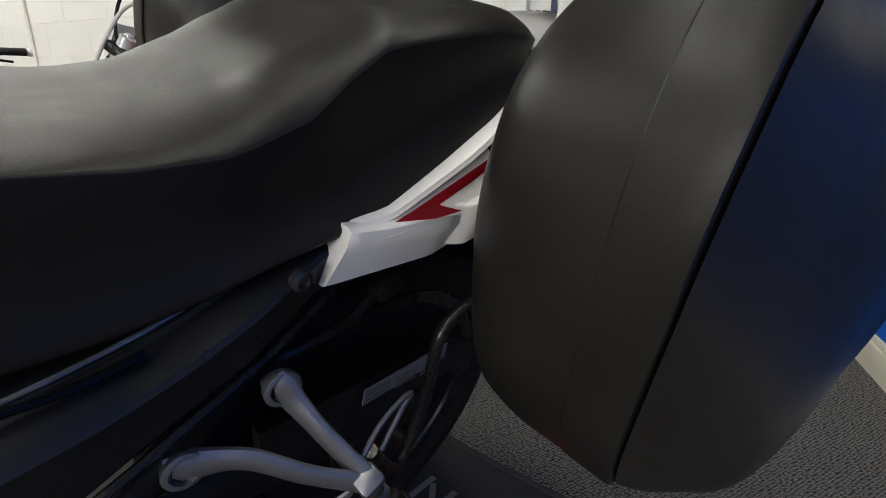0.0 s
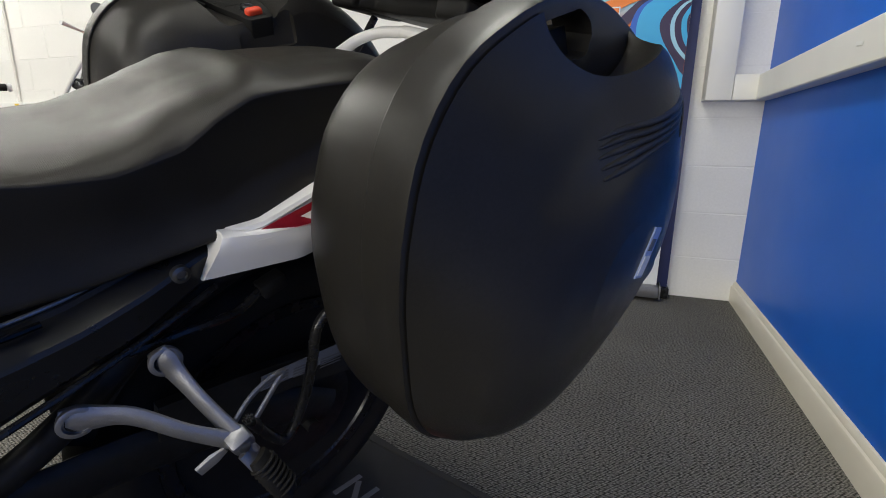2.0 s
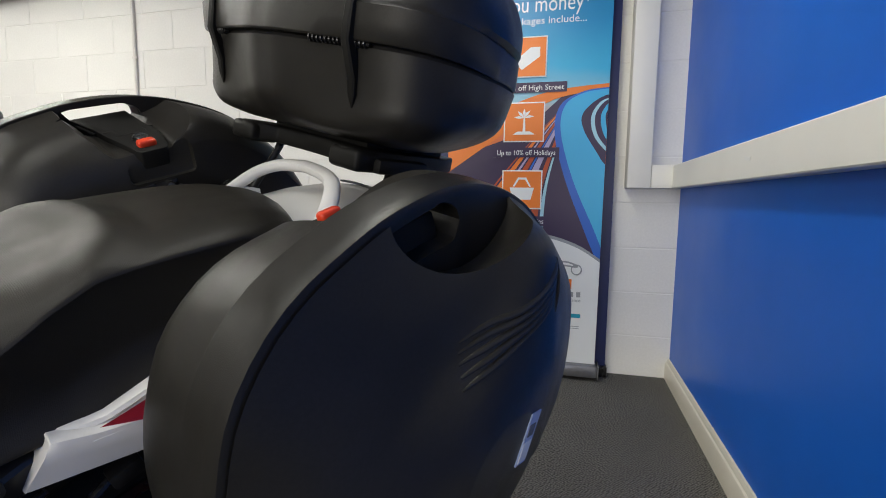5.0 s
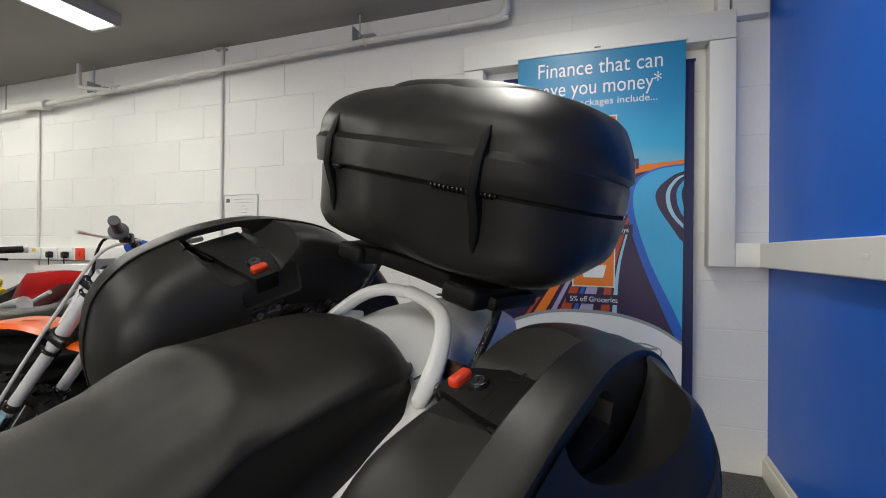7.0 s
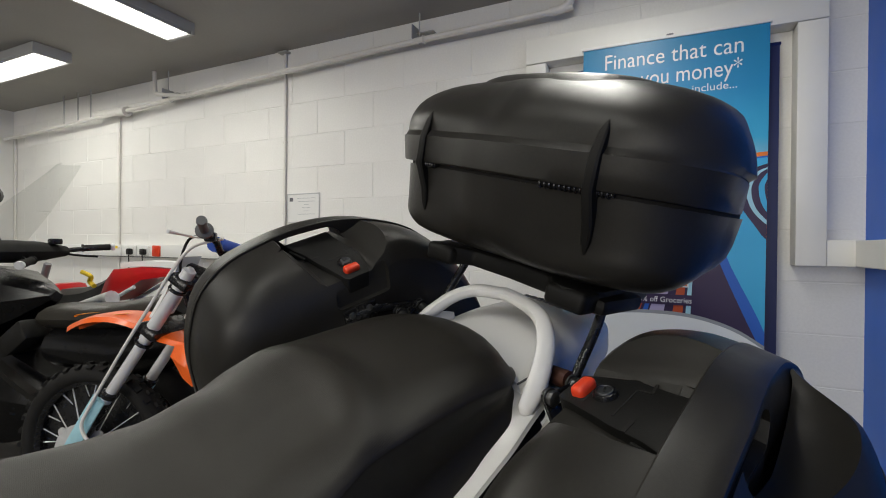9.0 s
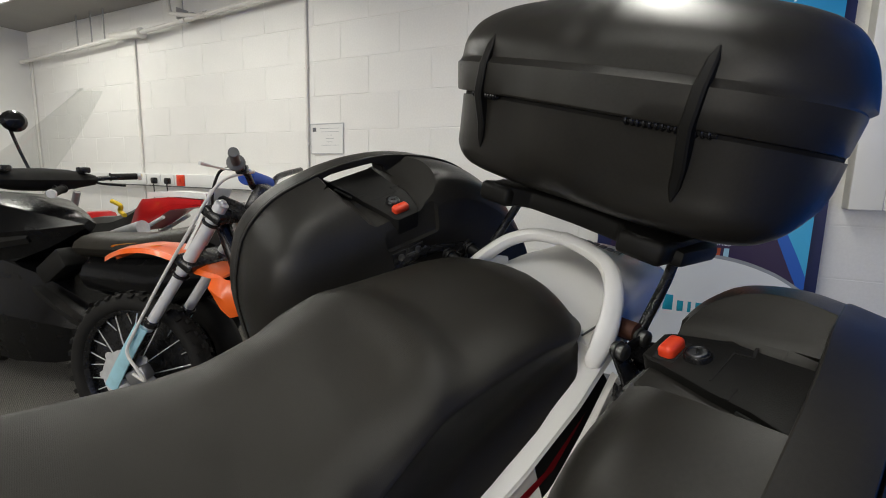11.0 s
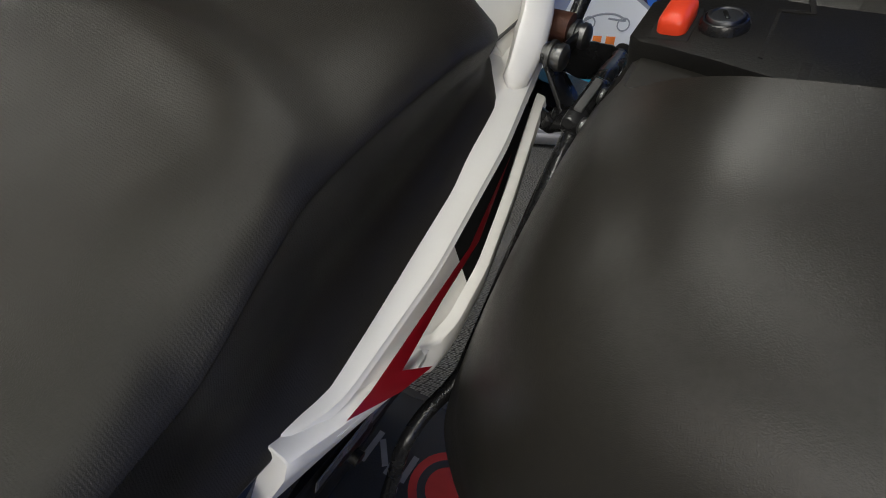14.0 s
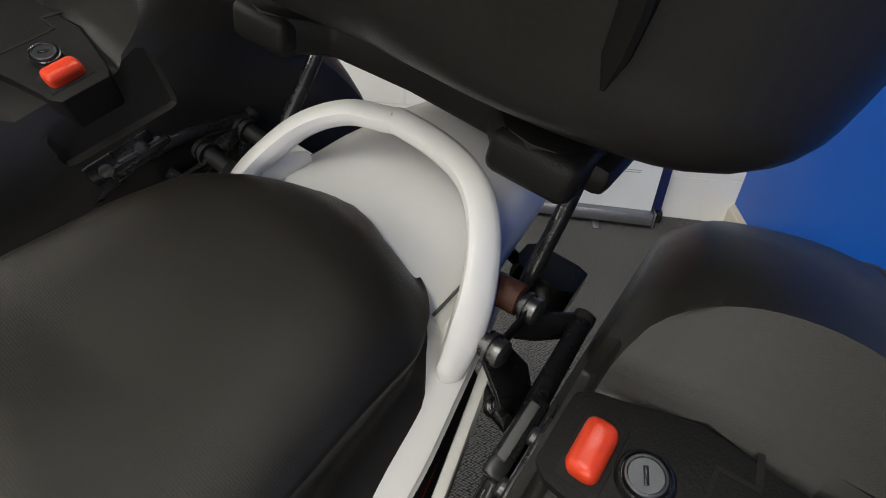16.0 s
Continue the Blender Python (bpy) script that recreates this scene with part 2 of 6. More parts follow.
    nt.links.new(bp.outputs["Normal"], b.inputs["Normal"])
    return m


CARPET = carpet_material()


def banner_material():
    """Printed artwork: deep sky blue at the head, cyan, a warm sunset glow, then dark violet towards the road."""
    m = bpy.data.materials.new("printed_banner_art")
    m.use_nodes = True
    nt = m.node_tree
    b = nt.nodes["Principled BSDF"]
    b.inputs["Roughness"].default_value = 0.38
    co = nt.nodes.new("ShaderNodeTexCoord")
    sep = nt.nodes.new("ShaderNodeSeparateXYZ")
    nt.links.new(co.outputs["Object"], sep.inputs[0])
    no = nt.nodes.new("ShaderNodeTexNoise")
    no.inputs["Scale"].default_value, no.inputs["Detail"].default_value = 3.0, 3.0
    nt.links.new(co.outputs["Object"], no.inputs["Vector"])
    add = nt.nodes.new("ShaderNodeMath")
    add.operation = "MULTIPLY_ADD"
    add.inputs[1].default_value = 0.14
    nt.links.new(no.outputs["Fac"], add.inputs[0])
    nt.links.new(sep.outputs["Z"], add.inputs[2])
    mr = nt.nodes.new("ShaderNodeMapRange")
    mr.inputs["From Min"].default_value, mr.inputs["From Max"].default_value = 0.07, 2.07
    nt.links.new(add.outputs[0], mr.inputs["Value"])
    ramp = nt.nodes.new("ShaderNodeValToRGB")
    stops = [(0.30, (0.16, 0.03, 0.06)), (0.48, (0.30, 0.06, 0.05)), (0.60, (0.75, 0.16, 0.03)), (0.645, (0.62, 0.33, 0.22)),
             (0.68, (0.28, 0.50, 0.60)), (0.76, (0.03, 0.40, 0.66)), (0.88, (0.006, 0.24, 0.50)), (0.99, (0.008, 0.20, 0.40))]
    els = ramp.color_ramp.elements
    els[0].position, els[0].color = stops[0][0], (*stops[0][1], 1)
    els[1].position, els[1].color = stops[-1][0], (*stops[-1][1], 1)
    for p, c in stops[1:-1]:
        e = els.new(p)
        e.color = (*c, 1)
    nt.links.new(mr.outputs["Result"], ramp.inputs["Fac"])
    nt.links.new(ramp.outputs["Color"], b.inputs["Base Color"])
    return m


BANNER_ART = banner_material()


def ink(name, rgb):
    return material(name, rgb, 0.38, blotch=0.03)


INK_WHITE, INK_ORANGE, INK_TEAL = ink("white_print", (0.78, 0.8, 0.8)), ink("orange_print", (0.80, 0.20, 0.02)), ink("teal_print", (0.01, 0.30, 0.42))
INK_GREY, INK_CYAN, INK_ROYAL = ink("soft_grey_print", (0.30, 0.32, 0.34)), ink("cyan_print", (0.05, 0.42, 0.72)), ink("royal_print", (0.02, 0.12, 0.52))
INK_PLUM, INK_RUST, INK_LILAC, INK_PALE = ink("plum_print", (0.03, 0.015, 0.06)), ink("rust_print", (0.45, 0.07, 0.02)), ink("lilac_print", (0.42, 0.36, 0.55)), ink("pale_blue_print", (0.36, 0.62, 0.74))


# ---- mesh helpers ----
from mathutils.bvhtree import BVHTree


def part(name, bm, mat, parent=None, label="", matrix=None, crease=38):
    """Links a bmesh as one mesh object, under a thing or part."""
    bmesh.ops.recalc_face_normals(bm, faces=bm.faces[:])
    for f in bm.faces:
        f.smooth = True
    for e in bm.edges:
        if len(e.link_faces) == 2 and e.calc_face_angle(0) > radians(crease):
            e.smooth = False
    me = bpy.data.meshes.new(name)
    bm.to_mesh(me)
    bm.free()
    me.materials.append(mat)
    ob = new(name, me)
    if parent is not None:
        ob.parent = parent
    if matrix is not None:
        ob.matrix_local = matrix
    if label:
        ob["label"] = label
    return ob


def thing(name, label, category, matrix=None, group="", kind=""):
    ob = new(name)
    ob.empty_display_size = 0.05
    if matrix is not None:
        ob.matrix_world = matrix
    return tagged(ob, label, category, group, kind)


def box(size, at=(0, 0, 0), rot=(0, 0, 0), bevel=0.0, seg=2, bm=None):
    """A box, by full size and middle, with its edges rounded."""
    own = bmesh.new()
    bmesh.ops.create_cube(own, size=1.0, matrix=Matrix.Diagonal((*size, 1)))
    if bevel:
        bmesh.ops.bevel(own, geom=own.edges[:], offset=bevel, segments=seg, profile=0.5, affect="EDGES")
    bmesh.ops.transform(own, matrix=pose(*at, *rot), verts=own.verts)
    return merge(bm, own)


def merge(bm, own):
    if bm is None:
        return own
    me = bpy.data.meshes.new("tmp")
    own.to_mesh(me)
    own.free()
    bm.from_mesh(me)
    bpy.data.meshes.remove(me)
    return bm


def loft(rings, closed=True, caps=True, bm=None):
    """Skins a row of rings of points."""
    own = bmesh.new()
    vs = [[own.verts.new(p) for p in r] for r in rings]
    n = len(vs[0])
    for a, b in zip(vs, vs[1:]):
        for i in range(n if closed else n - 1):
            j = (i + 1) % n
            own.faces.new((a[i], a[j], b[j], b[i]))
    if caps and closed:
        for r in (vs[0], vs[-1]):
            own.faces.new(r)
    return merge(bm, own)


def smooth_path(pts, per=6):
    """Points along a smooth curve through pts."""
    p = [Vector(q) for q in pts]
    out = []
    for i in range(len(p) - 1):
        a, b, c, d = p[max(i - 1, 0)], p[i], p[i + 1], p[min(i + 2, len(p) - 1)]
        for k in range(per):
            t = k / per
            out.append(0.5 * ((2 * b) + (c - a) * t + (2 * a - 5 * b + 4 * c - d) * t * t + (3 * b - a - 3 * c + d) * t ** 3))
    out.append(p[-1])
    return out


def tube(pts, r, sides=12, per=6, bm=None, flat=(1.0, 1.0), radii=None):
    """A round or flattened bar along a smooth path."""
    path = smooth_path(pts, per) if per > 1 else [Vector(q) for q in pts]
    rings, side = [], None
    for i, q in enumerate(path):
        d = (path[min(i + 1, len(path) - 1)] - path[max(i - 1, 0)]).normalized()
        ref = Vector((0, 0, 1)) if abs(d.z) < 0.9 else Vector((1, 0, 0))
        s = d.cross(ref).normalized() if side is None else (side - d * side.dot(d)).normalized()
        side = s
        u = s.cross(d)
        rr = r if radii is None else float(np.interp(i / (len(path) - 1), np.linspace(0, 1, len(radii)), radii))
        rings.append([q + s * (rr * flat[0] * math.cos(2 * math.pi * k / sides)) + u * (rr * flat[1] * math.sin(2 * math.pi * k / sides)) for k in range(sides)])
    return loft(rings, bm=bm)


def rod(a, b, r, sides=12, bm=None, r2=None):
    return tube([a, b], r, sides, 1, bm, radii=None if r2 is None else [r, r2])


def lathe(profile, at=(0, 0, 0), axis=(0, 0, 1), seg=24, bm=None):
    """Turns (radius, height) pairs round an axis; closed at both ends."""
    turn = Vector((0, 0, 1)).rotation_difference(Vector(axis)).to_matrix().to_4x4()
    m = Matrix.Translation(at) @ turn
    rings = [[m @ Vector((r * math.cos(2 * math.pi * k / seg), r * math.sin(2 * math.pi * k / seg), h)) for k in range(seg)] for r, h in profile]
    return loft(rings, bm=bm)


def torus(major, minor, at, axis, seg=36, sides=12, flat=1.0, bm=None):
    turn = Vector((0, 0, 1)).rotation_difference(Vector(axis)).to_matrix().to_4x4()
    m = Matrix.Translation(at) @ turn
    own = bmesh.new()
    vs = []
    for k in range(seg):
        a = 2 * math.pi * k / seg
        ring = []
        for j in range(sides):
            c = 2 * math.pi * j / sides
            ring.append(own.verts.new(m @ Vector(((major + minor * math.cos(c)) * math.cos(a), (major + minor * math.cos(c)) * math.sin(a), minor * flat * math.sin(c)))))
        vs.append(ring)
    for k in range(seg):
        for j in range(sides):
            own.faces.new((vs[k][j], vs[(k + 1) % seg][j], vs[(k + 1) % seg][(j + 1) % sides], vs[k][(j + 1) % sides]))
    return merge(bm, own)


def sheet(poly, thick, matrix=None, bevel=0.0, bm=None):
    """A flat piece: a polygon in x and y, thick along z from 0."""
    own = bmesh.new()
    f = own.faces.new([own.verts.new((*p, 0)) for p in poly])
    r = bmesh.ops.extrude_face_region(own, geom=[f])
    bmesh.ops.translate(own, verts=[v for v in r["geom"] if isinstance(v, bmesh.types.BMVert)], vec=(0, 0, thick))
    if bevel:
        bmesh.ops.bevel(own, geom=[e for e in own.edges if len(e.link_faces) == 2 and e.calc_face_angle(0) > 0.6], offset=bevel, segments=2, profile=0.5, affect="EDGES")
    if matrix is not None:
        bmesh.ops.transform(own, matrix=matrix, verts=own.verts)
    return merge(bm, own)


def ribbon(xs, top, low, out, inset, round_edge=0.006, bm=None):
    """A cover panel: for each x its top and low z and its outer y; a solid with rounded edges, inset deep."""
    rings = []
    for x, t, l, y in zip(xs, top, low, out):
        e = min(round_edge, (t - l) * 0.3)
        rings.append([Vector(q) for q in ((x, y - inset, l), (x, y - e, l), (x, y - e * 0.3, l + e * 0.3), (x, y, l + e), (x, y + 0.002, (t + l) / 2),
                                          (x, y, t - e), (x, y - e * 0.3, t - e * 0.3), (x, y - e, t), (x, y - inset, t))])
    return loft(rings, bm=bm)


def curve_of(xs, ys, x, soft=0.012):
    """A softened reading of a broken line."""
    return sum(np.interp(x + d * soft, xs, ys) for d in (-1, -0.5, 0, 0.5, 1)) / 5


def carve(bm, cutters):
    """Takes the cutters (bmeshes) out of bm and gives a new bmesh."""
    def temp(b):
        me = bpy.data.meshes.new("tmp")
        bmesh.ops.recalc_face_normals(b, faces=b.faces[:])
        b.to_mesh(me)
        b.free()
        return new("tmp", me)
    body = temp(bm)
    others = [temp(c) for c in cutters]
    for c in others:
        mod = body.modifiers.new("cut", "BOOLEAN")
        mod.operation, mod.object, mod.solver = "DIFFERENCE", c, "EXACT"
    bpy.context.view_layer.update()
    dg = bpy.context.evaluated_depsgraph_get()
    me = bpy.data.meshes.new_from_object(body.evaluated_get(dg))
    res = bmesh.new()
    res.from_mesh(me)
    for o in (body, *others):
        data = o.data
        bpy.data.objects.remove(o)
        bpy.data.meshes.remove(data)
    bpy.data.meshes.remove(me)
    return res


def mirrored(bm, flip):
    """Mirrors a bmesh over y where flip is set."""
    if flip:
        bmesh.ops.scale(bm, vec=(1, -1, 1), verts=bm.verts)
        bmesh.ops.reverse_faces(bm, faces=bm.faces[:])
    return bm


def text_part(name, words, size, mat, parent, matrix, label="", wide=None):
    """Lettering in the built-in font, as a thin mesh."""
    c = bpy.data.curves.new(name, "FONT")
    c.body, c.size, c.extrude, c.align_x, c.resolution_u = words, size, 0.0004, "LEFT", 3
    tmp = new("tmp", c)
    bpy.context.view_layer.update()
    me = bpy.data.meshes.new_from_object(tmp.evaluated_get(bpy.context.evaluated_depsgraph_get()))
    bpy.data.objects.remove(tmp)
    bpy.data.curves.remove(c)
    if wide:
        xs = [v.co.x for v in me.vertices]
        k = wide / (max(xs) - min(xs))
        for v in me.vertices:
            v.co.x *= k
    me.name = name
    me.materials.clear()
    me.materials.append(mat)
    ob = new(name, me)
    ob.parent = parent
    ob.matrix_local = matrix
    if label:
        ob["label"] = label
    return ob


# ---- the room ----
def blue_x(y):
    """The blue wall stands a little out of square."""
    return 0.845 - 0.022 * (2.53 - y)


def build_room():
    W = ROOM_E - ROOM_W + 0.6
    mx, my = (ROOM_E + ROOM_W) / 2, (ROOM_N + ROOM_S) / 2
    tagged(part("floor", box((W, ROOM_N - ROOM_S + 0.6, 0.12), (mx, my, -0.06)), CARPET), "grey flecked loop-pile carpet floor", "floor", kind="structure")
    tagged(part("ceiling", box((W, ROOM_N - ROOM_S + 0.6, 0.12), (mx, my, CEIL + 0.06)), CEIL_DIMMED), "plain off-white painted ceiling, its dimness put into a grey base colour", "ceiling", kind="structure")
    tagged(part("wall_west", box((0.2, ROOM_N - ROOM_S, CEIL), (ROOM_W - 0.1, my, CEIL / 2)), WHITE_WALL), "plain white painted wall", "wall", kind="structure")
    # unseen south wall; its glazed opening is added for the fill lamp
    south = tagged(part("wall_south", carve(box((W, 0.2, CEIL), (mx, ROOM_S - 0.1, CEIL / 2)), [box((ADDED_GLAZING[1], 0.5, ADDED_GLAZING[3] - ADDED_GLAZING[2]), (ADDED_GLAZING[0], ROOM_S - 0.1, (ADDED_GLAZING[2] + ADDED_GLAZING[3]) / 2))]), WHITE_WALL), "unseen plain white wall with an added glazed opening", "wall", kind="structure")
    for k in range(4):
        part("mullion", box((0.06, 0.08, ADDED_GLAZING[3] - ADDED_GLAZING[2]), (ADDED_GLAZING[0] + ADDED_GLAZING[1] * (k / 3 - 0.5), ROOM_S - 0.08, (ADDED_GLAZING[2] + ADDED_GLAZING[3]) / 2), bevel=0.006), PVC, south)
    part("shopfront_pane", box((ADDED_GLAZING[1], 0.008, ADDED_GLAZING[3] - ADDED_GLAZING[2]), (ADDED_GLAZING[0], ROOM_S - 0.15, (ADDED_GLAZING[2] + ADDED_GLAZING[3]) / 2)), SCREEN, south)
    # blue wall, slightly turned
    y0, y1 = ROOM_S - 0.1, ROOM_N + 0.02
    poly = [(blue_x(y0), y0), (blue_x(y1), y1), (blue_x(y1) + 0.25, y1), (blue_x(y0) + 0.25, y0)]
    tagged(part("wall_east", sheet(poly, CEIL), BLUE), "smooth wall painted bright blue above a cream skirting", "wall", kind="structure")
    # skirting with a stepped, rounded head
    prof = [(0, 0), (0.019, 0), (0.019, 0.075), (0.016, 0.083), (0.011, 0.087), (0.010, 0.096), (0.006, 0.104), (0, 0.106)]
    rings = []
    for y in (y0, -1.0, 1.0, ROOM_N):
        rings.append([Vector((blue_x(y) - 0.001 - p, y, z)) for p, z in prof])
    tagged(part("baseboard", loft(rings), CREAM, crease=25), "cream gloss moulded skirting board along the blue wall", "skirting", kind="structure")
    # boxed-in white trunking: drops down the end wall, turns and runs along the blue wall
    boxing = thing("boxing_rail", "white painted timber boxing turning from end wall to blue wall", "boxing", kind="structure")
    part("upright", box((0.106, 0.098, 1.0265), (0.638, ROOM_N - 0.05, 0.958 + 1.0265 / 2), bevel=0.004), TRUNK_WHITE, boxing)
    part("header", box((1.275, 0.100, 0.130), (0.0535, ROOM_N - 0.051, 2.052), bevel=0.004), TRUNK_WHITE, boxing, "white header board")
    part("jamb", box((0.104, 0.094, 1.0265), (-0.531, ROOM_N - 0.048, 0.958 + 1.0265 / 2), bevel=0.004), TRUNK_WHITE, boxing)
    part("upper_board", box((0.050, 0.086, CEIL - 2.120), (0.642, ROOM_N - 0.044, (CEIL + 2.120) / 2), bevel=0.003), TRUNK_WHITE, boxing)
    part("corner_board", box((0.145, 0.060, 0.110), (0.752, ROOM_N - 0.031, 2.150), bevel=0.005), TRUNK_WHITE, boxing)
    part("foot_board", box((blue_x(2.47) - 0.692 - 0.002, 0.090, 0.108), ((blue_x(2.47) + 0.692) / 2, ROOM_N - 0.046, 1.012), bevel=0.003), TRUNK_WHITE, boxing)
    rail = []
    for y in (ROOM_N - 0.092, 1.2, 0.0, ROOM_S):
        x = blue_x(y)
        rail.append([Vector((x - 0.001, y, 0.958)), Vector((x - 0.052, y, 0.958)), Vector((x - 0.056, y, 0.962)), Vector((x - 0.056, y, 1.061)), Vector((x - 0.052, y, 1.065)), Vector((x - 0.001, y, 1.065))])
    part("wall_rail", loft(rail), TRUNK_WHITE, boxing, crease=25)
    part("paint_chip", box((0.002, 0.036, 0.010), (blue_x(1.47) - 0.0575, 1.47, 1.015), rot=(6, 0, 3)), PVC, boxing, "bare white chip in the paint")
    return boxing


build_room()


def build_pipes():
    """Painted service pipes under the ceiling, with saddles, flanges and droppers."""
    y = ROOM_N - 0.085
    pipe = thing("service_pipe", "white painted steel pipe on wall brackets under the ceiling", "pipe")
    part("pipe_run", tube([(-6.05, y, 2.090), (-4.0, y, 2.150), (-3.05, y, 2.190), (-1.47, y, 2.236), (-0.44, y, 2.248), (-0.385, y, 2.257), (-0.362, y, 2.285), (-0.36, y, CEIL - 0.002)], 0.0175, 14, 5), PIPE_WHITE, pipe)
    part("elbow", tube([(-0.46, y, 2.2475), (-0.40, y, 2.253), (-0.366, y, 2.278), (-0.360, y, 2.315)], 0.0235, 14, 5), PIPE_WHITE, pipe, "cast pipe elbow")
    for x in (-1.22, -3.48):
        z = 2.172 if x < -2 else 2.239
        br = part("bracket", box((0.14, 0.05, 0.006), (x, y + 0.045, z + 0.055), rot=(0, 0, 0), bevel=0.002), HOUSING, pipe, "grey angle bracket")
        part("flange", box((0.006, 0.10, 0.085), (x - 0.045, y + 0.02, z + 0.05), bevel=0.002), HOUSING, br)
        part("saddle", torus(0.021, 0.005, (x + 0.02, y, z), (1, 0, 0.02), 18, 8), PIPE_WHITE, br)
        part("bolt", rod((x - 0.01, y, z + 0.016), (x - 0.01, y, CEIL), 0.004, 8), HOUSING, br)
    branch = part("branch_pipe", tube([(-3.30, y - 0.004, 2.180), (-3.54, y - 0.03, 2.215), (-3.59, y - 0.04, 2.245), (-3.60, y - 0.04, CEIL)], 0.016, 12, 5), PIPE_WHITE, pipe)
    for k in range(3):
        part("thread", torus(0.021, 0.004, (-3.22 - 0.03 * k, y, 2.184), (1, 0, 0.02), 16, 6), PIPE_WHITE, branch)
    stub = part("stub_pipe", lathe([(0.034, 0), (0.034, 0.10), (0.028, 0.11), (0.028, 0.42)], (-4.03, y, 2.142), (-1, 0, 0.05), 16), PIPE_WHITE, pipe)
    part("stub_flange", lathe([(0.042, 0), (0.042, 0.012)], (-4.02, y, 2.142), (-1, 0, 0.05), 16), PIPE_WHITE, stub)
    for x in (-4.55, -4.75, -4.98):
        part("hanger", rod((x, y, 2.13), (x, y, CEIL), 0.006, 8), HOUSING, pipe)
    # vertical conduits
    for x, top, foot in ((-2.335, CEIL - 0.03, 0.02), (-4.25, 2.13, 0.02), (-6.02, 2.12, 0.02)):
        con = thing("conduit", "thin white painted cable conduit down the block wall", "conduit", group="wall conduits")
        part("conduit_pipe", rod((x, ROOM_N - 0.012, foot), (x, ROOM_N - 0.012, top), 0.010, 10), PIPE_WHITE, con)
        if x > -3:
            part("ceiling_flange", box((0.085, 0.05, 0.008), (x, ROOM_N - 0.03, CEIL - 0.026), bevel=0.002), HOUSING, con)
        for z in (0.6, 1.25, 1.75):
            part("saddle_clip", box((0.034, 0.012, 0.014), (x, ROOM_N - 0.012, z), bevel=0.002), PIPE_WHITE, con)


build_pipes()


def ceiling_fitting(x, y, turned):
    f = thing("ceiling_light", "surface fluorescent light fitting, seen and added set, with grey body and lit prismatic diffuser", "ceiling light", pose(x, y, CEIL, 0, 0, 90 if turned else 0), group="fluorescent ceiling lights")
    part("housing", box((0.235, 1.50, 0.060), (0, 0, -0.031), bevel=0.006), HOUSING, f)
    part("diffuser", box((0.19, 1.44, 0.020), (0, 0, -0.069), bevel=0.006), LIT, f)
    for s in (-1, 1):
        part("end_cap", box((0.236, 0.022, 0.076), (0, s * 0.742, -0.040), bevel=0.005), HOUSING, f)
        part("side_lip", box((0.012, 1.46, 0.022), (s * 0.108, 0, -0.068), bevel=0.003), HOUSING, f)
    return f


for fx, fy, turned, share in SEEN_AND_ADDED_FITTINGS:
    ceiling_fitting(fx, fy, turned)


# ---- banner stands ----
def on_banner(x, z, lift=0.0):
    """A pose on the banner's face: x and z of the wall, letters upright."""
    return pose(x, 2.4125 - lift, z, 90, 0, 0)


def flat_band(pts_a, pts_b, lift):
    """A printed band between two rows of (x, z) points."""
    a, b = smooth_path([(x, 0, z) for x, z in pts_a], 8), smooth_path([(x, 0, z) for x, z in pts_b], 8)
    return loft([[Vector((p.x, 2.4125 - lift, p.z)) for p in a], [Vector((p.x, 2.4125 - lift, p.z)) for p in b]], closed=False, caps=False)


def clip_x(bm, lo=-0.299, hi=0.474):
    for x, n in ((lo, (-1, 0, 0)), (hi, (1, 0, 0))):
        bmesh.ops.bisect_plane(bm, geom=bm.verts[:] + bm.edges[:] + bm.faces[:], plane_co=(x, 0, 0), plane_no=n, clear_outer=True)
    return bm


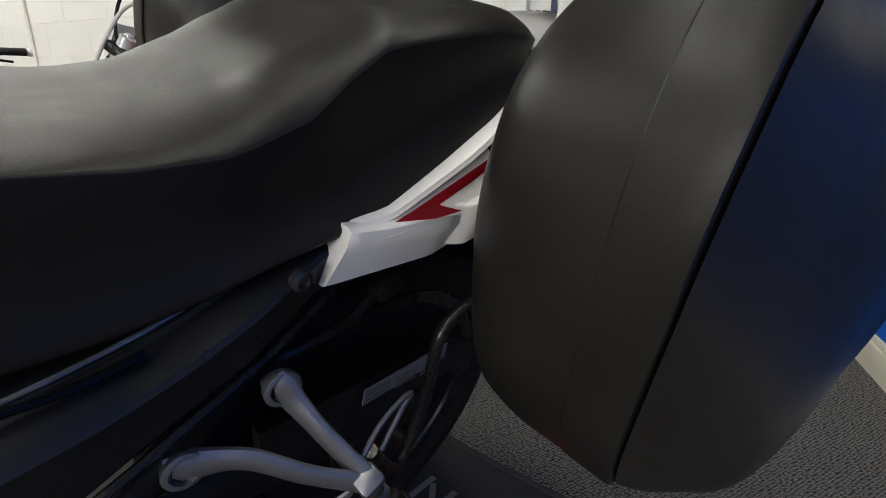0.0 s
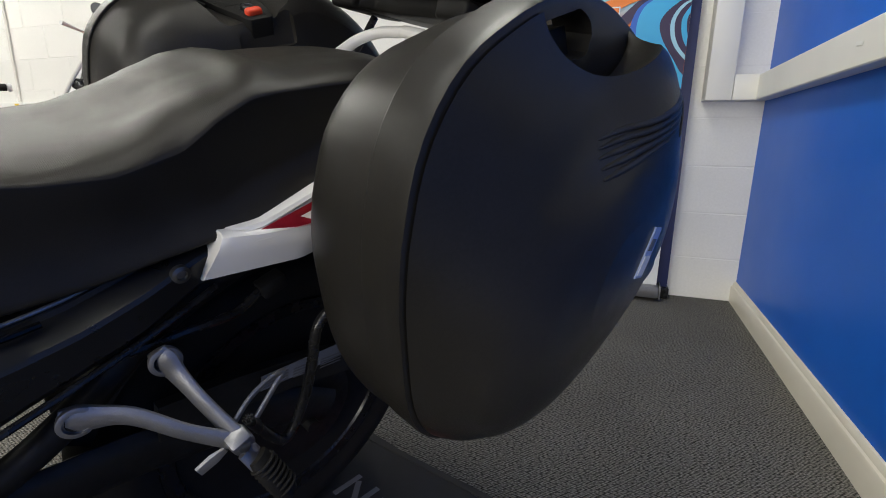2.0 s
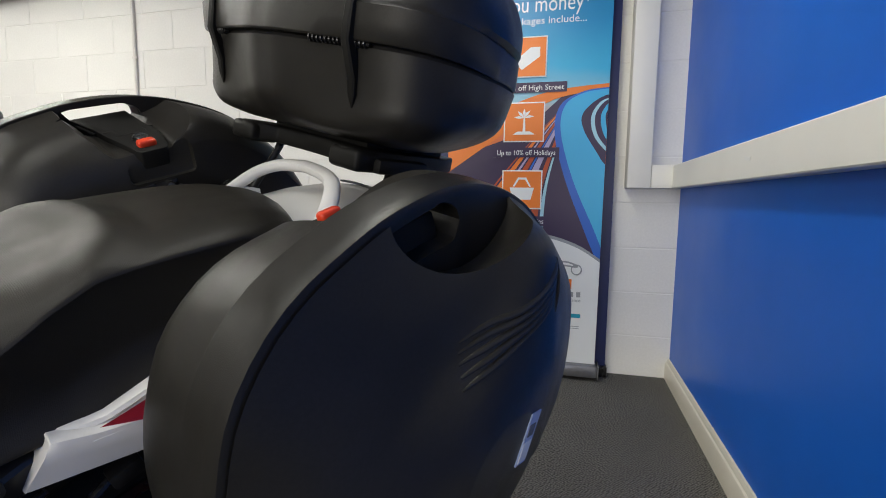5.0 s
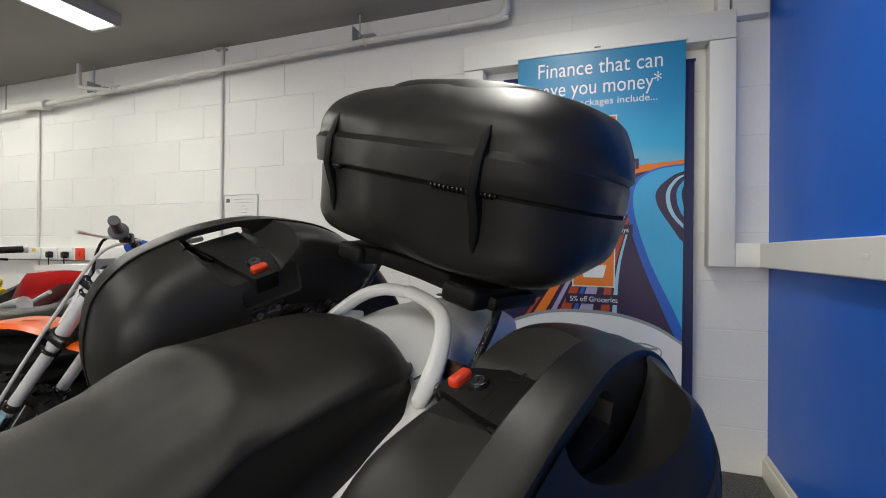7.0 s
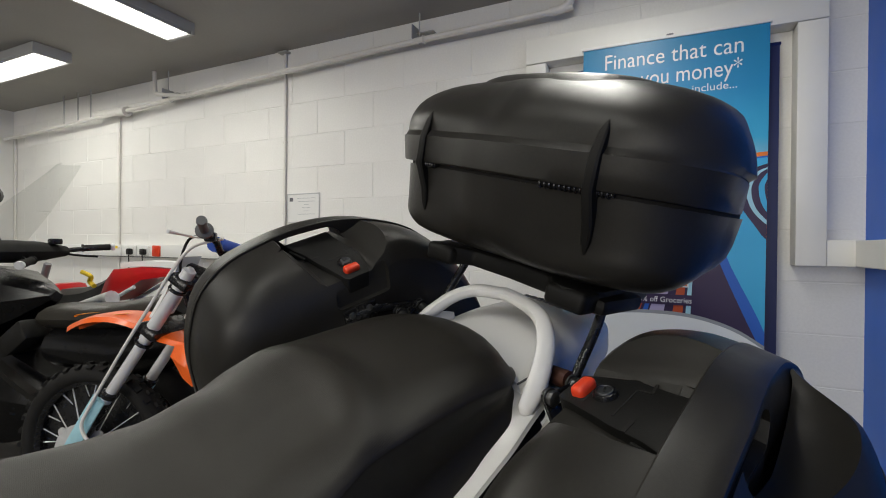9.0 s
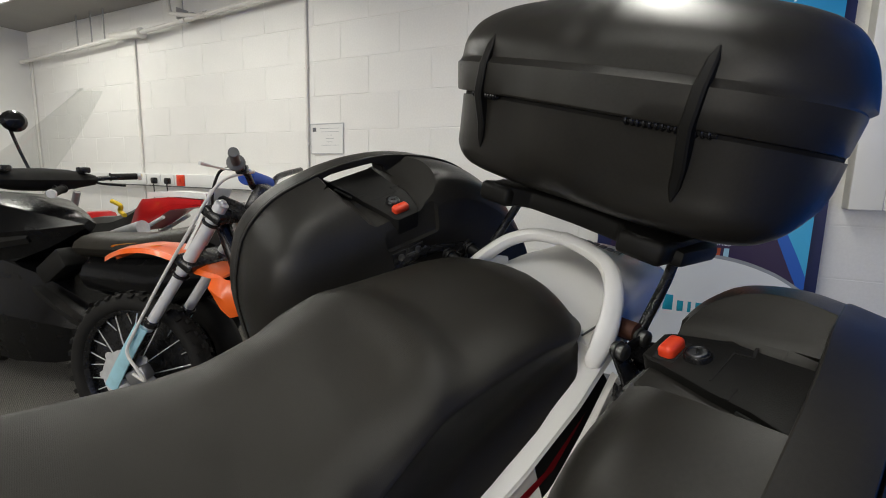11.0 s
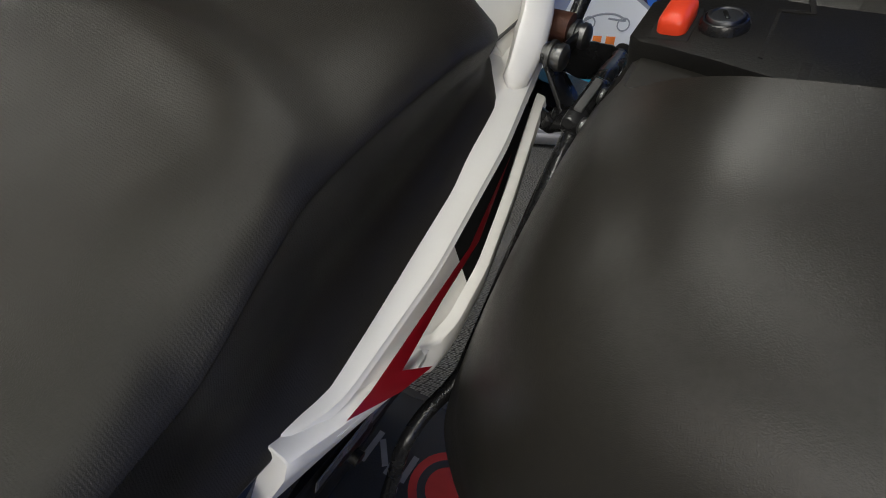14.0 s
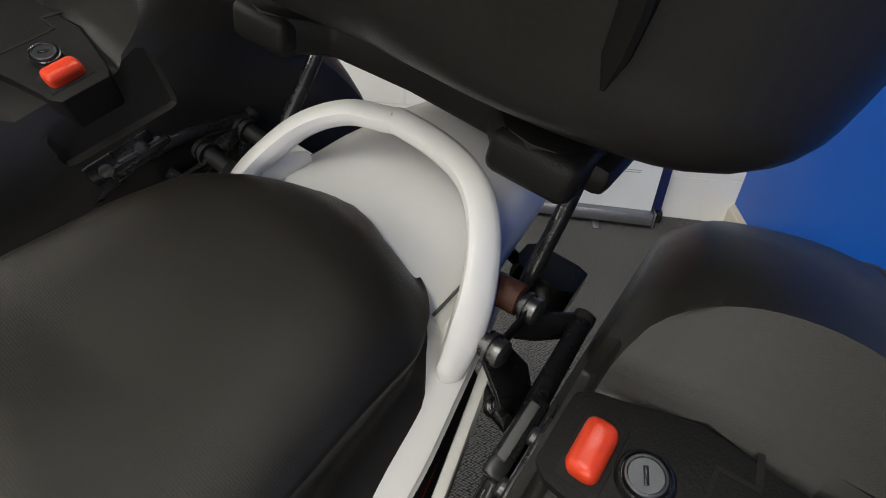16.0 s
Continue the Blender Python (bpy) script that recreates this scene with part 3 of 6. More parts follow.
def build_banner():
    ban = thing("banner_stand", "tall roller banner with blue sky artwork and white foot panel", "banner", pose(0.09, 0, 0, 0, 0.35, 0) @ pose(-0.09, 0, 0))
    cloth = part("printed_sheet", box((0.775, 0.0012, 1.925), (0.0875, 2.4134, 1.045)), BANNER_ART, ban)
    base = part("cassette", box((0.80, 0.085, 0.062), (0.0875, 2.412, 0.049), bevel=0.012), ALU, ban, "silver roller cassette")
    for x in (-0.16, 0.243):
        part("swing_foot", box((0.030, 0.11, 0.012), (x, 2.375, 0.007), bevel=0.004), ALU, base)
    for x in (-0.315, 0.490):
        part("end_plate", box((0.006, 0.090, 0.070), (x, 2.412, 0.050), bevel=0.002), ALU, base)
    part("top_rail", box((0.79, 0.016, 0.014), (0.0875, 2.414, 2.008), bevel=0.003), PVC, ban)
    part("support_pole", rod((0.0875, 2.430, 0.06), (0.0875, 2.430, 2.0), 0.008), ALU, ban)
    part("pole_hook", box((0.03, 0.02, 0.016), (0.0875, 2.426, 2.018), bevel=0.003), INK, ban)
    # printed road: dark violet ground, warm light trails, the big blue sweep and its rings
    art = cloth
    def band(name, a, b, lift, mat, label=""):
        part(name, clip_x(flat_band(a, b, lift)), mat, art, label)
    band("road_ground", [(-0.31, 1.10), (0.05, 1.22), (0.30, 1.42), (0.48, 1.42)], [(-0.31, 0.60), (0.0, 0.60), (0.30, 0.58), (0.48, 0.57)], 0.0012, INK_PLUM)
    trails = [(-0.31, -0.29, INK_RUST), (-0.27, -0.21, INK_ORANGE), (-0.18, -0.15, INK_LILAC), (-0.13, -0.07, INK_RUST), (-0.055, -0.03, INK_ROYAL), (-0.02, 0.055, INK_LILAC), (0.07, 0.09, INK_PLUM), (0.10, 0.15, INK_RUST), (0.165, 0.19, INK_PALE)]
    for k, (l, r, m) in enumerate(trails):
        band("light_trail", [(l, 0.60), (l * 0.55 + 0.10, 0.95), (l * 0.2 + 0.24, 1.25), (0.34, 1.405)], [(r, 0.60), (r * 0.55 + 0.10, 0.95), (r * 0.2 + 0.24, 1.25), (0.345, 1.405)], 0.0018 + 0.0001 * k, m)
    band("glow_trail", [(-0.31, 1.18), (-0.05, 1.33), (0.2, 1.42), (0.48, 1.45)], [(-0.31, 1.02), (-0.02, 1.22), (0.22, 1.38), (0.48, 1.42)], 0.0030, INK_ORANGE)
    band("blue_sweep", [(0.48, 1.425), (0.36, 1.41), (0.265, 1.35), (0.245, 1.22), (0.30, 1.0), (0.40, 0.75), (0.466, 0.60)], [(0.52, 1.41), (0.43, 1.38), (0.36, 1.31), (0.37, 1.23), (0.45, 1.10), (0.50, 1.0), (0.52, 0.62)], 0.0032, INK_CYAN)
    band("sweep_edge", [(0.48, 1.432), (0.36, 1.416), (0.255, 1.355), (0.232, 1.22), (0.29, 1.0), (0.40, 0.73), (0.468, 0.58)], [(0.48, 1.425), (0.36, 1.408), (0.275, 1.35), (0.262, 1.22), (0.33, 0.99), (0.44, 0.75), (0.49, 0.63)], 0.0034, INK_ROYAL)
    for k, (r, m) in enumerate(((0.0, INK_PLUM), (0.030, INK_PALE), (0.052, INK_PLUM), (0.085, INK_CYAN), (0.112, INK_PLUM), (0.14, INK_PALE))):
        c = [(0.50, 1.395 - r * 0.2), (0.42 + r * 0.55, 1.37 - r * 0.25), (0.375 + r * 0.8, 1.29), (0.40 + r * 0.85, 1.19), (0.50 + r, 1.08)]
        d = [(x + 0.035, z + 0.004) for x, z in c]
        band("sweep_ring", c, d, 0.0038 + 0.0003 * k, m)
    # white foot panel with a grey rim
    arc = [(-0.31, 0.655), (-0.16, 0.705), (0.0, 0.722), (0.20, 0.712), (0.36, 0.665), (0.48, 0.592)]
    low = [(x, 0.081) for x, z in arc]
    band("foot_rim", [(x, z + 0.016) for x, z in arc], low, 0.0062, INK_GREY)
    band("foot_panel", arc, low, 0.0066, INK_WHITE, "white foot panel")
    # wording
    text_part("headline", "Finance that can", 0.105, INK_WHITE, art, on_banner(-0.203, 1.892, 0.001), "white headline wording", wide=0.575)
    text_part("headline", "save you money*", 0.105, INK_WHITE, art, on_banner(-0.203, 1.795, 0.001), "white headline wording", wide=0.575)
    text_part("subline", "Our packages include...", 0.048, INK_WHITE, art, on_banner(-0.12, 1.738, 0.001), "white line of wording", wide=0.475)
    for words, x, z, w in (("10% off High Street", -0.024, 1.428, 0.285), ("Up to 10% off Holidays", -0.047, 1.116, 0.285), ("5% off Groceries", -0.026, 0.778, 0.220)):
        part("caption_bar", box((w + 0.04, 0.0006, 0.048), (x + w / 2, 2.4125 - 0.0056, z + 0.013)), INK_PLUM, art)
        text_part("caption", words, 0.036, INK_WHITE, art, on_banner(x, z, 0.0064), "white caption", wide=w)
    for z, kind in ((1.585, "tag"), (1.276, "palm"), (0.946, "basket")):
        tile = part("offer_icon", box((0.198, 0.0008, 0.192), (0.083, 2.4125 - 0.0060, z), bevel=0.0003), INK_WHITE, art, "white edged orange icon tile")
        part("icon_field", box((0.186, 0.0008, 0.180), (0.083, 2.4125 - 0.0066, z)), INK_ORANGE, tile)
        m = on_banner(0.083, z, 0.0072)
        if kind == "palm":
            bm = sheet([(-0.055, -0.06), (0.055, -0.06), (0.03, -0.045), (-0.03, -0.045)], 0.0005)
            sheet([(-0.006, -0.045), (0.008, -0.045), (0.004, 0.02), (-0.003, 0.02)], 0.0005, bm=bm)
            for a in (-75, -35, 0, 40, 80):
                c, s = math.cos(radians(a + 90)), math.sin(radians(a + 90))
                sheet([(0, 0.02), (0.025 * c - 0.008 * s, 0.02 + 0.025 * s + 0.008 * c), (0.05 * c, 0.015 + 0.05 * s), (0.025 * c + 0.006 * s, 0.02 + 0.025 * s - 0.006 * c)], 0.0005, bm=bm)
        elif kind == "tag":
            bm = sheet([(-0.06, -0.02), (0.02, 0.045), (0.065, 0.045), (0.065, 0.0), (-0.02, -0.06)], 0.0005)
        else:
            bm = sheet([(-0.06, 0.01), (0.06, 0.01), (0.045, -0.05), (-0.045, -0.05)], 0.0005)
            sheet([(-0.045, 0.015), (-0.036, 0.015), (-0.015, 0.05), (0.015, 0.05), (0.036, 0.015), (0.045, 0.015), (0.02, 0.06), (-0.02, 0.06)], 0.0005, bm=bm)
        part("icon_shape", bm, INK_WHITE, tile, matrix=m)
    # maker's mark as plain shapes: two rows of bars and a swoosh
    x = -0.055
    for w, m in ((0.055, INK_TEAL), (0.040, INK_TEAL), (0.028, INK_TEAL), (0.040, INK_TEAL), (0.062, INK_ORANGE), (0.052, INK_ORANGE), (0.050, INK_ORANGE), (0.052, INK_ORANGE)):
        tall = 0.072 if w > 0.054 else 0.050
        part("mark_bar", box((w - 0.014, 0.0006, tall), (x + w / 2, 2.4125 - 0.0072, 0.457 + tall / 2), bevel=0.0002), m, art)
        x += w + 0.004
    part("mark_swoosh", tube([(0.19, 2.405, 0.552), (0.25, 2.405, 0.585), (0.32, 2.405, 0.592), (0.37, 2.405, 0.57), (0.30, 2.405, 0.575)], 0.004, 8, 6, flat=(0.2, 1.0)), INK_GREY, art)
    for cx in (0.225, 0.365):
        part("mark_ring", torus(0.024, 0.003, (cx, 2.405, 0.555), (0, 1, 0), 20, 6), INK_GREY, art)
    for k in range(7):
        part("mark_bar", box((0.020, 0.0006, 0.026), (0.176 + k * 0.034, 2.4125 - 0.0072, 0.430)), INK_GREY, art)
    text_part("strapline", "so much more than motor finance", 0.024, INK_GREY, art, on_banner(0.066, 0.393, 0.0072), wide=0.325)
    part("web_bar", box((0.42, 0.0006, 0.020), (0.185, 2.4125 - 0.0072, 0.322)), INK_TEAL, art)
    for k in range(2):
        part("small_print", box((0.40, 0.0006, 0.003), (0.19, 2.4125 - 0.0072, 0.268 - 0.010 * k)), INK_GREY, art)
    # second stand close behind, seen as a navy edge
    back = thing("banner_stand", "plain navy roller banner standing close behind another banner", "banner")
    part("printed_sheet", box((0.90, 0.0015, 1.86), (0.080, 2.462, 0.985)), NAVY, back)
    part("cassette", box((0.92, 0.070, 0.058), (0.080, 2.474, 0.0295), bevel=0.010), METAL_BLACK, back, "dark roller cassette")
    part("top_rail", box((0.91, 0.010, 0.014), (0.080, 2.4625, 1.921), bevel=0.003), NAVY, back)


build_banner()


# ---- wall trunking and notice ----
def build_trunking():
    y = ROOM_N - 0.026
    tr = thing("dado_trunking", "white plastic dado trunking with sockets on the block wall", "trunking")
    part("body", box((ROOM_W * -1 - 2.45, 0.050, 0.104), ((ROOM_W - 2.45) / 2, y, 0.968), bevel=0.006), PVC, tr)
    part("cover_lip", box((ROOM_W * -1 - 2.45, 0.006, 0.008), ((ROOM_W - 2.45) / 2, y - 0.027, 0.918), bevel=0.002), GREY_PLASTIC, tr)
    for x in (-4.21, -4.01, -3.83):
        s = part("socket_plate", box((0.146, 0.010, 0.086), (x, y - 0.030, 0.970), bevel=0.003), PVC, tr)
        for d in (-0.035, 0.035):
            part("rocker", box((0.012, 0.006, 0.018), (x + d + 0.012, y - 0.037, 0.990), bevel=0.002), PVC, s)
    part("warning_label", box((0.05, 0.002, 0.022), (-4.21, y - 0.037, 0.998)), YELLOW, tr)
    sw = part("switch_plate", box((0.086, 0.018, 0.090), (-3.667, y - 0.034, 0.970), bevel=0.004), BUTTON, tr, "red isolator switch")
    part("rocker", box((0.03, 0.008, 0.04), (-3.667, y - 0.046, 0.975), bevel=0.003), BUTTON, sw)
    for x in (-3.99, -3.81):
        p = part("plug", box((0.048, 0.040, 0.052), (x, y - 0.055, 0.962), bevel=0.012), METAL_BLACK, tr, "black mains plug")
        part("cable", tube([(x, y - 0.06, 0.94), (x + 0.012, y - 0.065, 0.84), (x - 0.01, y - 0.05, 0.70), (x, y - 0.04, 0.5), (x, y - 0.03, 0.02)], 0.0045, 8), METAL_BLACK, p)
    nt = thing("wall_notice", "white paper notice in a thin frame on the block wall", "notice")
    part("sheet", box((0.275, 0.004, 0.195), (-2.172, ROOM_N - 0.005, 1.285)), PAPER, nt)
    for dx, dz, w, h in ((0, 0.098, 0.285, 0.007), (0, -0.098, 0.285, 0.007), (-0.139, 0, 0.007, 0.195), (0.139, 0, 0.007, 0.195)):
        part("frame_edge", box((w, 0.010, h), (-2.172 + dx, ROOM_N - 0.006, 1.285 + dz), bevel=0.002), CASE_SILVER, nt)
    part("printed_crest", box((0.030, 0.001, 0.026), (-2.278, ROOM_N - 0.0078, 1.345)), INK, nt)
    for k in range(6):
        w = (0.16, 0.15, 0.04, 0.07, 0.05, 0.15)[k]
        part("text_bar", box((w, 0.001, 0.0022), (-2.145, ROOM_N - 0.0078, 1.352 - 0.022 * k)), INK_GREY, nt)


build_trunking()


# ---- the motorcycle: x ahead, y to its left, z up; it leans on its stand ----
BIKE = Matrix.Translation((-0.4195, 0.6912, 0)) @ Matrix.Rotation(radians(-111.80), 4, "Z") @ Matrix.Rotation(radians(-13.27), 4, "X")


def build_seat(bike):
    X = np.concatenate([np.linspace(-0.116, -0.06, 12), np.linspace(-0.05, 0.10, 18), np.linspace(0.106, 0.30, 44), np.linspace(0.31, 0.62, 28)])
    zc = lambda x: curve_of([-0.12, -0.10, -0.07, -0.03, 0.05, 0.11, 0.150, 0.166, 0.19, 0.25, 0.29, 0.34, 0.41, 0.50, 0.62], [0.889, 0.913, 0.928, 0.927, 0.911, 0.8955, 0.8990, 0.8925, 0.875, 0.847, 0.818, 0.798, 0.788, 0.787, 0.794], x, 0.004)
    zr = lambda x: curve_of([-0.12, -0.08, -0.02, 0.03, 0.10, 0.16, 0.195, 0.235, 0.27, 0.33, 0.39, 0.45, 0.62], [0.887, 0.897, 0.901, 0.899, 0.886, 0.874, 0.865, 0.840, 0.810, 0.786, 0.780, 0.781, 0.786], x, 0.005)
    zb = lambda x: curve_of([-0.12, -0.07, -0.03, 0.024, 0.12, 0.215, 0.28, 0.35, 0.42, 0.62], [0.878, 0.868, 0.852, 0.818, 0.762, 0.718, 0.698, 0.676, 0.662, 0.645], x)
    wr = lambda x: curve_of([-0.118, -0.11, -0.095, -0.07, -0.03, 0.05, 0.12, 0.18, 0.25, 0.34, 0.45, 0.62], [0.018, 0.052, 0.084, 0.112, 0.133, 0.134, 0.136, 0.140, 0.151, 0.154, 0.150, 0.142], x, 0.010)
    foot = lambda x: curve_of([-0.118, -0.11, -0.095, -0.07, -0.03, 0.05, 0.12, 0.20, 0.30, 0.62], [0.018, 0.053, 0.085, 0.116, 0.146, 0.167, 0.172, 0.172, 0.162, 0.150], x, 0.006)
    rings = []
    for x in X:
        r, b, w = zr(x), zb(x), wr(x)
        g = max(0.0, min(1.0, (x + 0.10) / 0.12))
        f = max(0.001, foot(x) - w)
        # the step between rider and passenger runs forward towards the sides
        pad = [zc(x - 0.042 * u * u) for u in (0.0, 0.32, 0.62, 0.86, 0.965)]
        top = [(u * w, c - k * (c - r)) for u, c, k in zip((0.0, 0.32, 0.62, 0.86, 0.965), pad, (0.0, 0.05, 0.22, 0.60, 0.90))]
        side = top + [(w - 0.0008, r - 0.0012), (w, r - min(0.0045, 0.09 * (r - b))), (w - 0.0015, r - min(0.020, 0.25 * (r - b))),
                      (w - 0.0050, r - 0.48 * (r - b)), (w + 0.12 * f - 0.003, r - 0.74 * (r - b)), (w + f, b + 0.05 * (r - b)), (w + f - 0.006 * g, b)]
        half = smooth_path([(0, y, z) for y, z in side], 3)
        pts = [Vector((x, p.y, p.z)) for p in half] + [Vector((x, -p.y, p.z)) for p in reversed(half[1:])]
        rings.append(pts)
    part("seat", loft(rings), SEAT, bike, "black stepped vinyl dual seat", crease=60)


def build_tail(bike):
    """White tail fairing: side panels with the dark V slot, red arrow, top cowl and grab rail."""
    for s in (1, -1):
        flip = s < 0
        xs = np.linspace(0.244, -0.15, 34)
        top = [curve_of([-0.15, -0.05, 0.024, 0.12, 0.20, 0.243, 0.252], [0.895, 0.864, 0.826, 0.773, 0.733, 0.722, 0.708], x, 0.006) for x in xs]
        low = [curve_of([-0.15, -0.079, 0.024, 0.12, 0.205, 0.243, 0.252], [0.880, 0.8605, 0.8145, 0.763, 0.720, 0.702, 0.698], x, 0.006) for x in xs]
        out = [curve_of([-0.15, -0.08, 0.0, 0.10, 0.20, 0.243, 0.252], [0.140, 0.157, 0.174, 0.184, 0.183, 0.166, 0.150], x) for x in xs]
        part("side_panel", mirrored(ribbon(xs, top, low, out, 0.05, 0.012), flip), PEARL, bike)
        # lower flared face
        rows = []
        for x in np.linspace(0.258, 0.096, 20):
            t = (0.258 - x) / 0.173
            up = Vector((min(x, 0.242), curve_of([0.08, 0.11, 0.145, 0.205, 0.243], [0.203, 0.207, 0.208, 0.190, 0.178], x, 0.004), curve_of([0.08, 0.145, 0.205, 0.243, 0.258], [0.718, 0.733, 0.722, 0.719, 0.716], x, 0.003)))
            lo = Vector((x, 0.171 + 0.036 * t - 0.006 * max(0.0, t - 0.6), curve_of([0.085, 0.12, 0.15, 0.257], [0.724, 0.694, 0.684, 0.667], x, 0.006)))
            mid = up.lerp(lo, 0.45) + Vector((0, 0.0025, 0))
            tuck = Vector((0, -0.15 * max(0.0, 0.15 - x), 0))
            up, lo, mid = up + tuck, lo + tuck, mid + tuck
            rows.append([up + Vector((0, -0.014, 0.004)), up + Vector((0, -0.004, 0.003)), up, up.lerp(mid, 0.5) + Vector((0, 0.002, 0)), mid, mid.lerp(lo, 0.6), lo, lo + Vector((0, -0.006, -0.003)), lo + Vector((0, -0.03, -0.002)), up + Vector((0, -0.045, 0.0))])
        part("lower_panel", mirrored(loft(rows), flip), PEARL, bike)
        # the thin strip that closes the V
        xs = np.linspace(0.146, -0.088, 30)
        top = [curve_of([-0.088, 0.0, 0.06, 0.105, 0.15], [0.852, 0.802, 0.768, 0.745, 0.732], x, 0.006) for x in xs]
        low = [curve_of([-0.088, 0.0, 0.06, 0.105, 0.13, 0.15], [0.838, 0.776, 0.732, 0.703, 0.694, 0.690], x, 0.006) for x in xs]
        out = [curve_of([-0.088, 0.0, 0.06, 0.105, 0.15], [0.171, 0.196, 0.210, 0.2135, 0.2055], x, 0.006) for x in xs]
        out[:3] = [out[0] - 0.022, out[1] - 0.014, out[2] - 0.006]
        part("lower_strip", mirrored(ribbon(xs, top, low, out, 0.010, 0.004), flip), PEARL, bike)
        # floor of the slot: white in front; behind, a black filler stands in for shade
        part("slot_floor", mirrored(loft([[Vector((x, yt - 0.012, zt)), Vector((x, yt, zt)), Vector((x, yl, zl)), Vector((x, yl - 0.012, zl - 0.006))]
                                          for x, yt, zt, yl, zl in ((0.21, 0.178, 0.722, 0.190, 0.714), (0.16, 0.180, 0.743, 0.203, 0.728), (0.12, 0.180, 0.761, 0.206, 0.732), (0.098, 0.180, 0.771, 0.2055, 0.737), (0.070, 0.1775, 0.7845, 0.2030, 0.7480))]), flip), PEARL, bike)
        part("slot_liner", mirrored(loft([[Vector((x, yt - 0.020, zt)), Vector((x, yt, zt)), Vector((x, yl, zl)), Vector((x, yl - 0.015, zl - 0.010))]
                                          for x, yt, zt, yl, zl in ((0.078, 0.158, 0.785, 0.202, 0.733), (0.03, 0.150, 0.809, 0.194, 0.752), (-0.03, 0.138, 0.834, 0.180, 0.788), (-0.09, 0.126, 0.862, 0.162, 0.832))]), flip), DARK, bike, "black filler sheet for the shaded slot")
        arrow = [(0.205, 0.1870, 0.7285), (0.185, 0.1895, 0.7385), (0.13, 0.1890, 0.7615), (0.07, 0.1885, 0.7870), (-0.020, 0.1715, 0.8230), (0.055, 0.1900, 0.7845), (0.11, 0.1925, 0.7600), (0.162, 0.1980, 0.7435), (0.144, 0.2120, 0.7405), (0.170, 0.2040, 0.7335)]
        bm = bmesh.new()
        vs = [bm.verts.new((x, y + 0.004, z)) for x, y, z in arrow]
        bm.faces.new((vs[0], vs[1], vs[7], vs[9]))
        bm.faces.new((vs[1], vs[2], vs[6], vs[7]))
        bm.faces.new((vs[2], vs[3], vs[5], vs[6]))
        bm.faces.new((vs[3], vs[4], vs[5]))
        bm.faces.new((vs[9], vs[7], vs[8]))
        bmesh.ops.solidify(bm, geom=bm.faces[:], thickness=0.0016)
        part("arrow_decal", mirrored(bm, flip), RED, bike, "dark red arrow decal")
    # top cowl behind the seat
    rings = []
    for x in np.linspace(-0.075, -0.44, 32):
        w = curve_of([-0.44, -0.425, -0.38, -0.30, -0.22, -0.14, -0.075], [0.030, 0.055, 0.078, 0.092, 0.102, 0.114, 0.124], x, 0.008)
        h = curve_of([-0.44, -0.41, -0.34, -0.26, -0.18, -0.12, -0.075], [0.905, 0.928, 0.944, 0.943, 0.930, 0.911, 0.893], x, 0.010)
        b = curve_of([-0.44, -0.25, -0.15, -0.075], [0.832, 0.826, 0.826, 0.842], x)
        side = [(0, h), (0.4 * w, h - 0.002), (0.75 * w, h - 0.008), (0.92 * w, h - 0.020), (w, h - 0.038), (w + 0.004, (h + b) / 2 - 0.01), (w * 0.96, b)]
        half = smooth_path([(0, y, z) for y, z in side], 3)
        rings.append([Vector((x, p.y, p.z)) for p in half] + [Vector((x, -p.y, p.z)) for p in reversed(half[1:])])
    cowl = part("tail_cowl", loft(rings), PEARL, bike, "white tail cowl", matrix=Matrix.Translation((0, 0.008, 0)))
    for s in (1, -1):
        part("cowl_seam", tube([(-0.075, s * 0.105, 0.882), (-0.12, s * 0.106, 0.894), (-0.17, s * 0.100, 0.902)], 0.0016, 6, 4), GREY_PLASTIC, cowl)
    for k in range(6):
        part("script_bar", box((0.013, 0.010, 0.0030), (-0.300, -0.066 + 0.0150 * k, 0.9452 - 0.0010 * max(0.0, 2.4 - k) ** 1.3), rot=(0, 1, 6), bevel=0.0002), INK, cowl)
    # grab rail
    path = [(-0.046, 0.149, 0.861), (-0.062, 0.1465, 0.880), (-0.088, 0.137, 0.912), (-0.116, 0.116, 0.946), (-0.139, 0.085, 0.966), (-0.150, 0.045, 0.973), (-0.152, 0.0, 0.975)]
    # the rail stands a little to the left of the middle
    full = smooth_path(path + [(x, 0.034 - y, z) for x, y, z in reversed(path[:-1])], 7)
    section = [(-1.0, -0.10), (-0.92, 0.45), (-0.70, 0.95), (-0.45, 1.0), (0.10, 0.86), (0.65, 0.62), (0.95, 0.20), (1.0, -0.25), (0.70, -0.75), (0.0, -1.0), (-0.70, -0.75)]
    rings, side = [], None
    for i, q in enumerate(full):
        d = (full[min(i + 1, len(full) - 1)] - full[max(i - 1, 0)]).normalized()
        side = d.cross(Vector((0, 0, 1))).normalized() if side is None else (side - d * side.dot(d)).normalized()
        up = side.cross(d)
        f = abs(2 * i / (len(full) - 1) - 1)
        wide, tall = np.interp(f, [0, 0.45, 0.75, 0.93, 1], [0.0125, 0.0130, 0.0145, 0.0110, 0.003]), np.interp(f, [0, 0.45, 0.75, 0.93, 1], [0.0095, 0.0100, 0.0120, 0.0100, 0.003])
        rings.append([q + side * (float(wide) * a) + up * (float(tall) * b) for a, b in section])
    part("grab_rail", loft(rings), PEARL, bike, "white grab rail", crease=50)
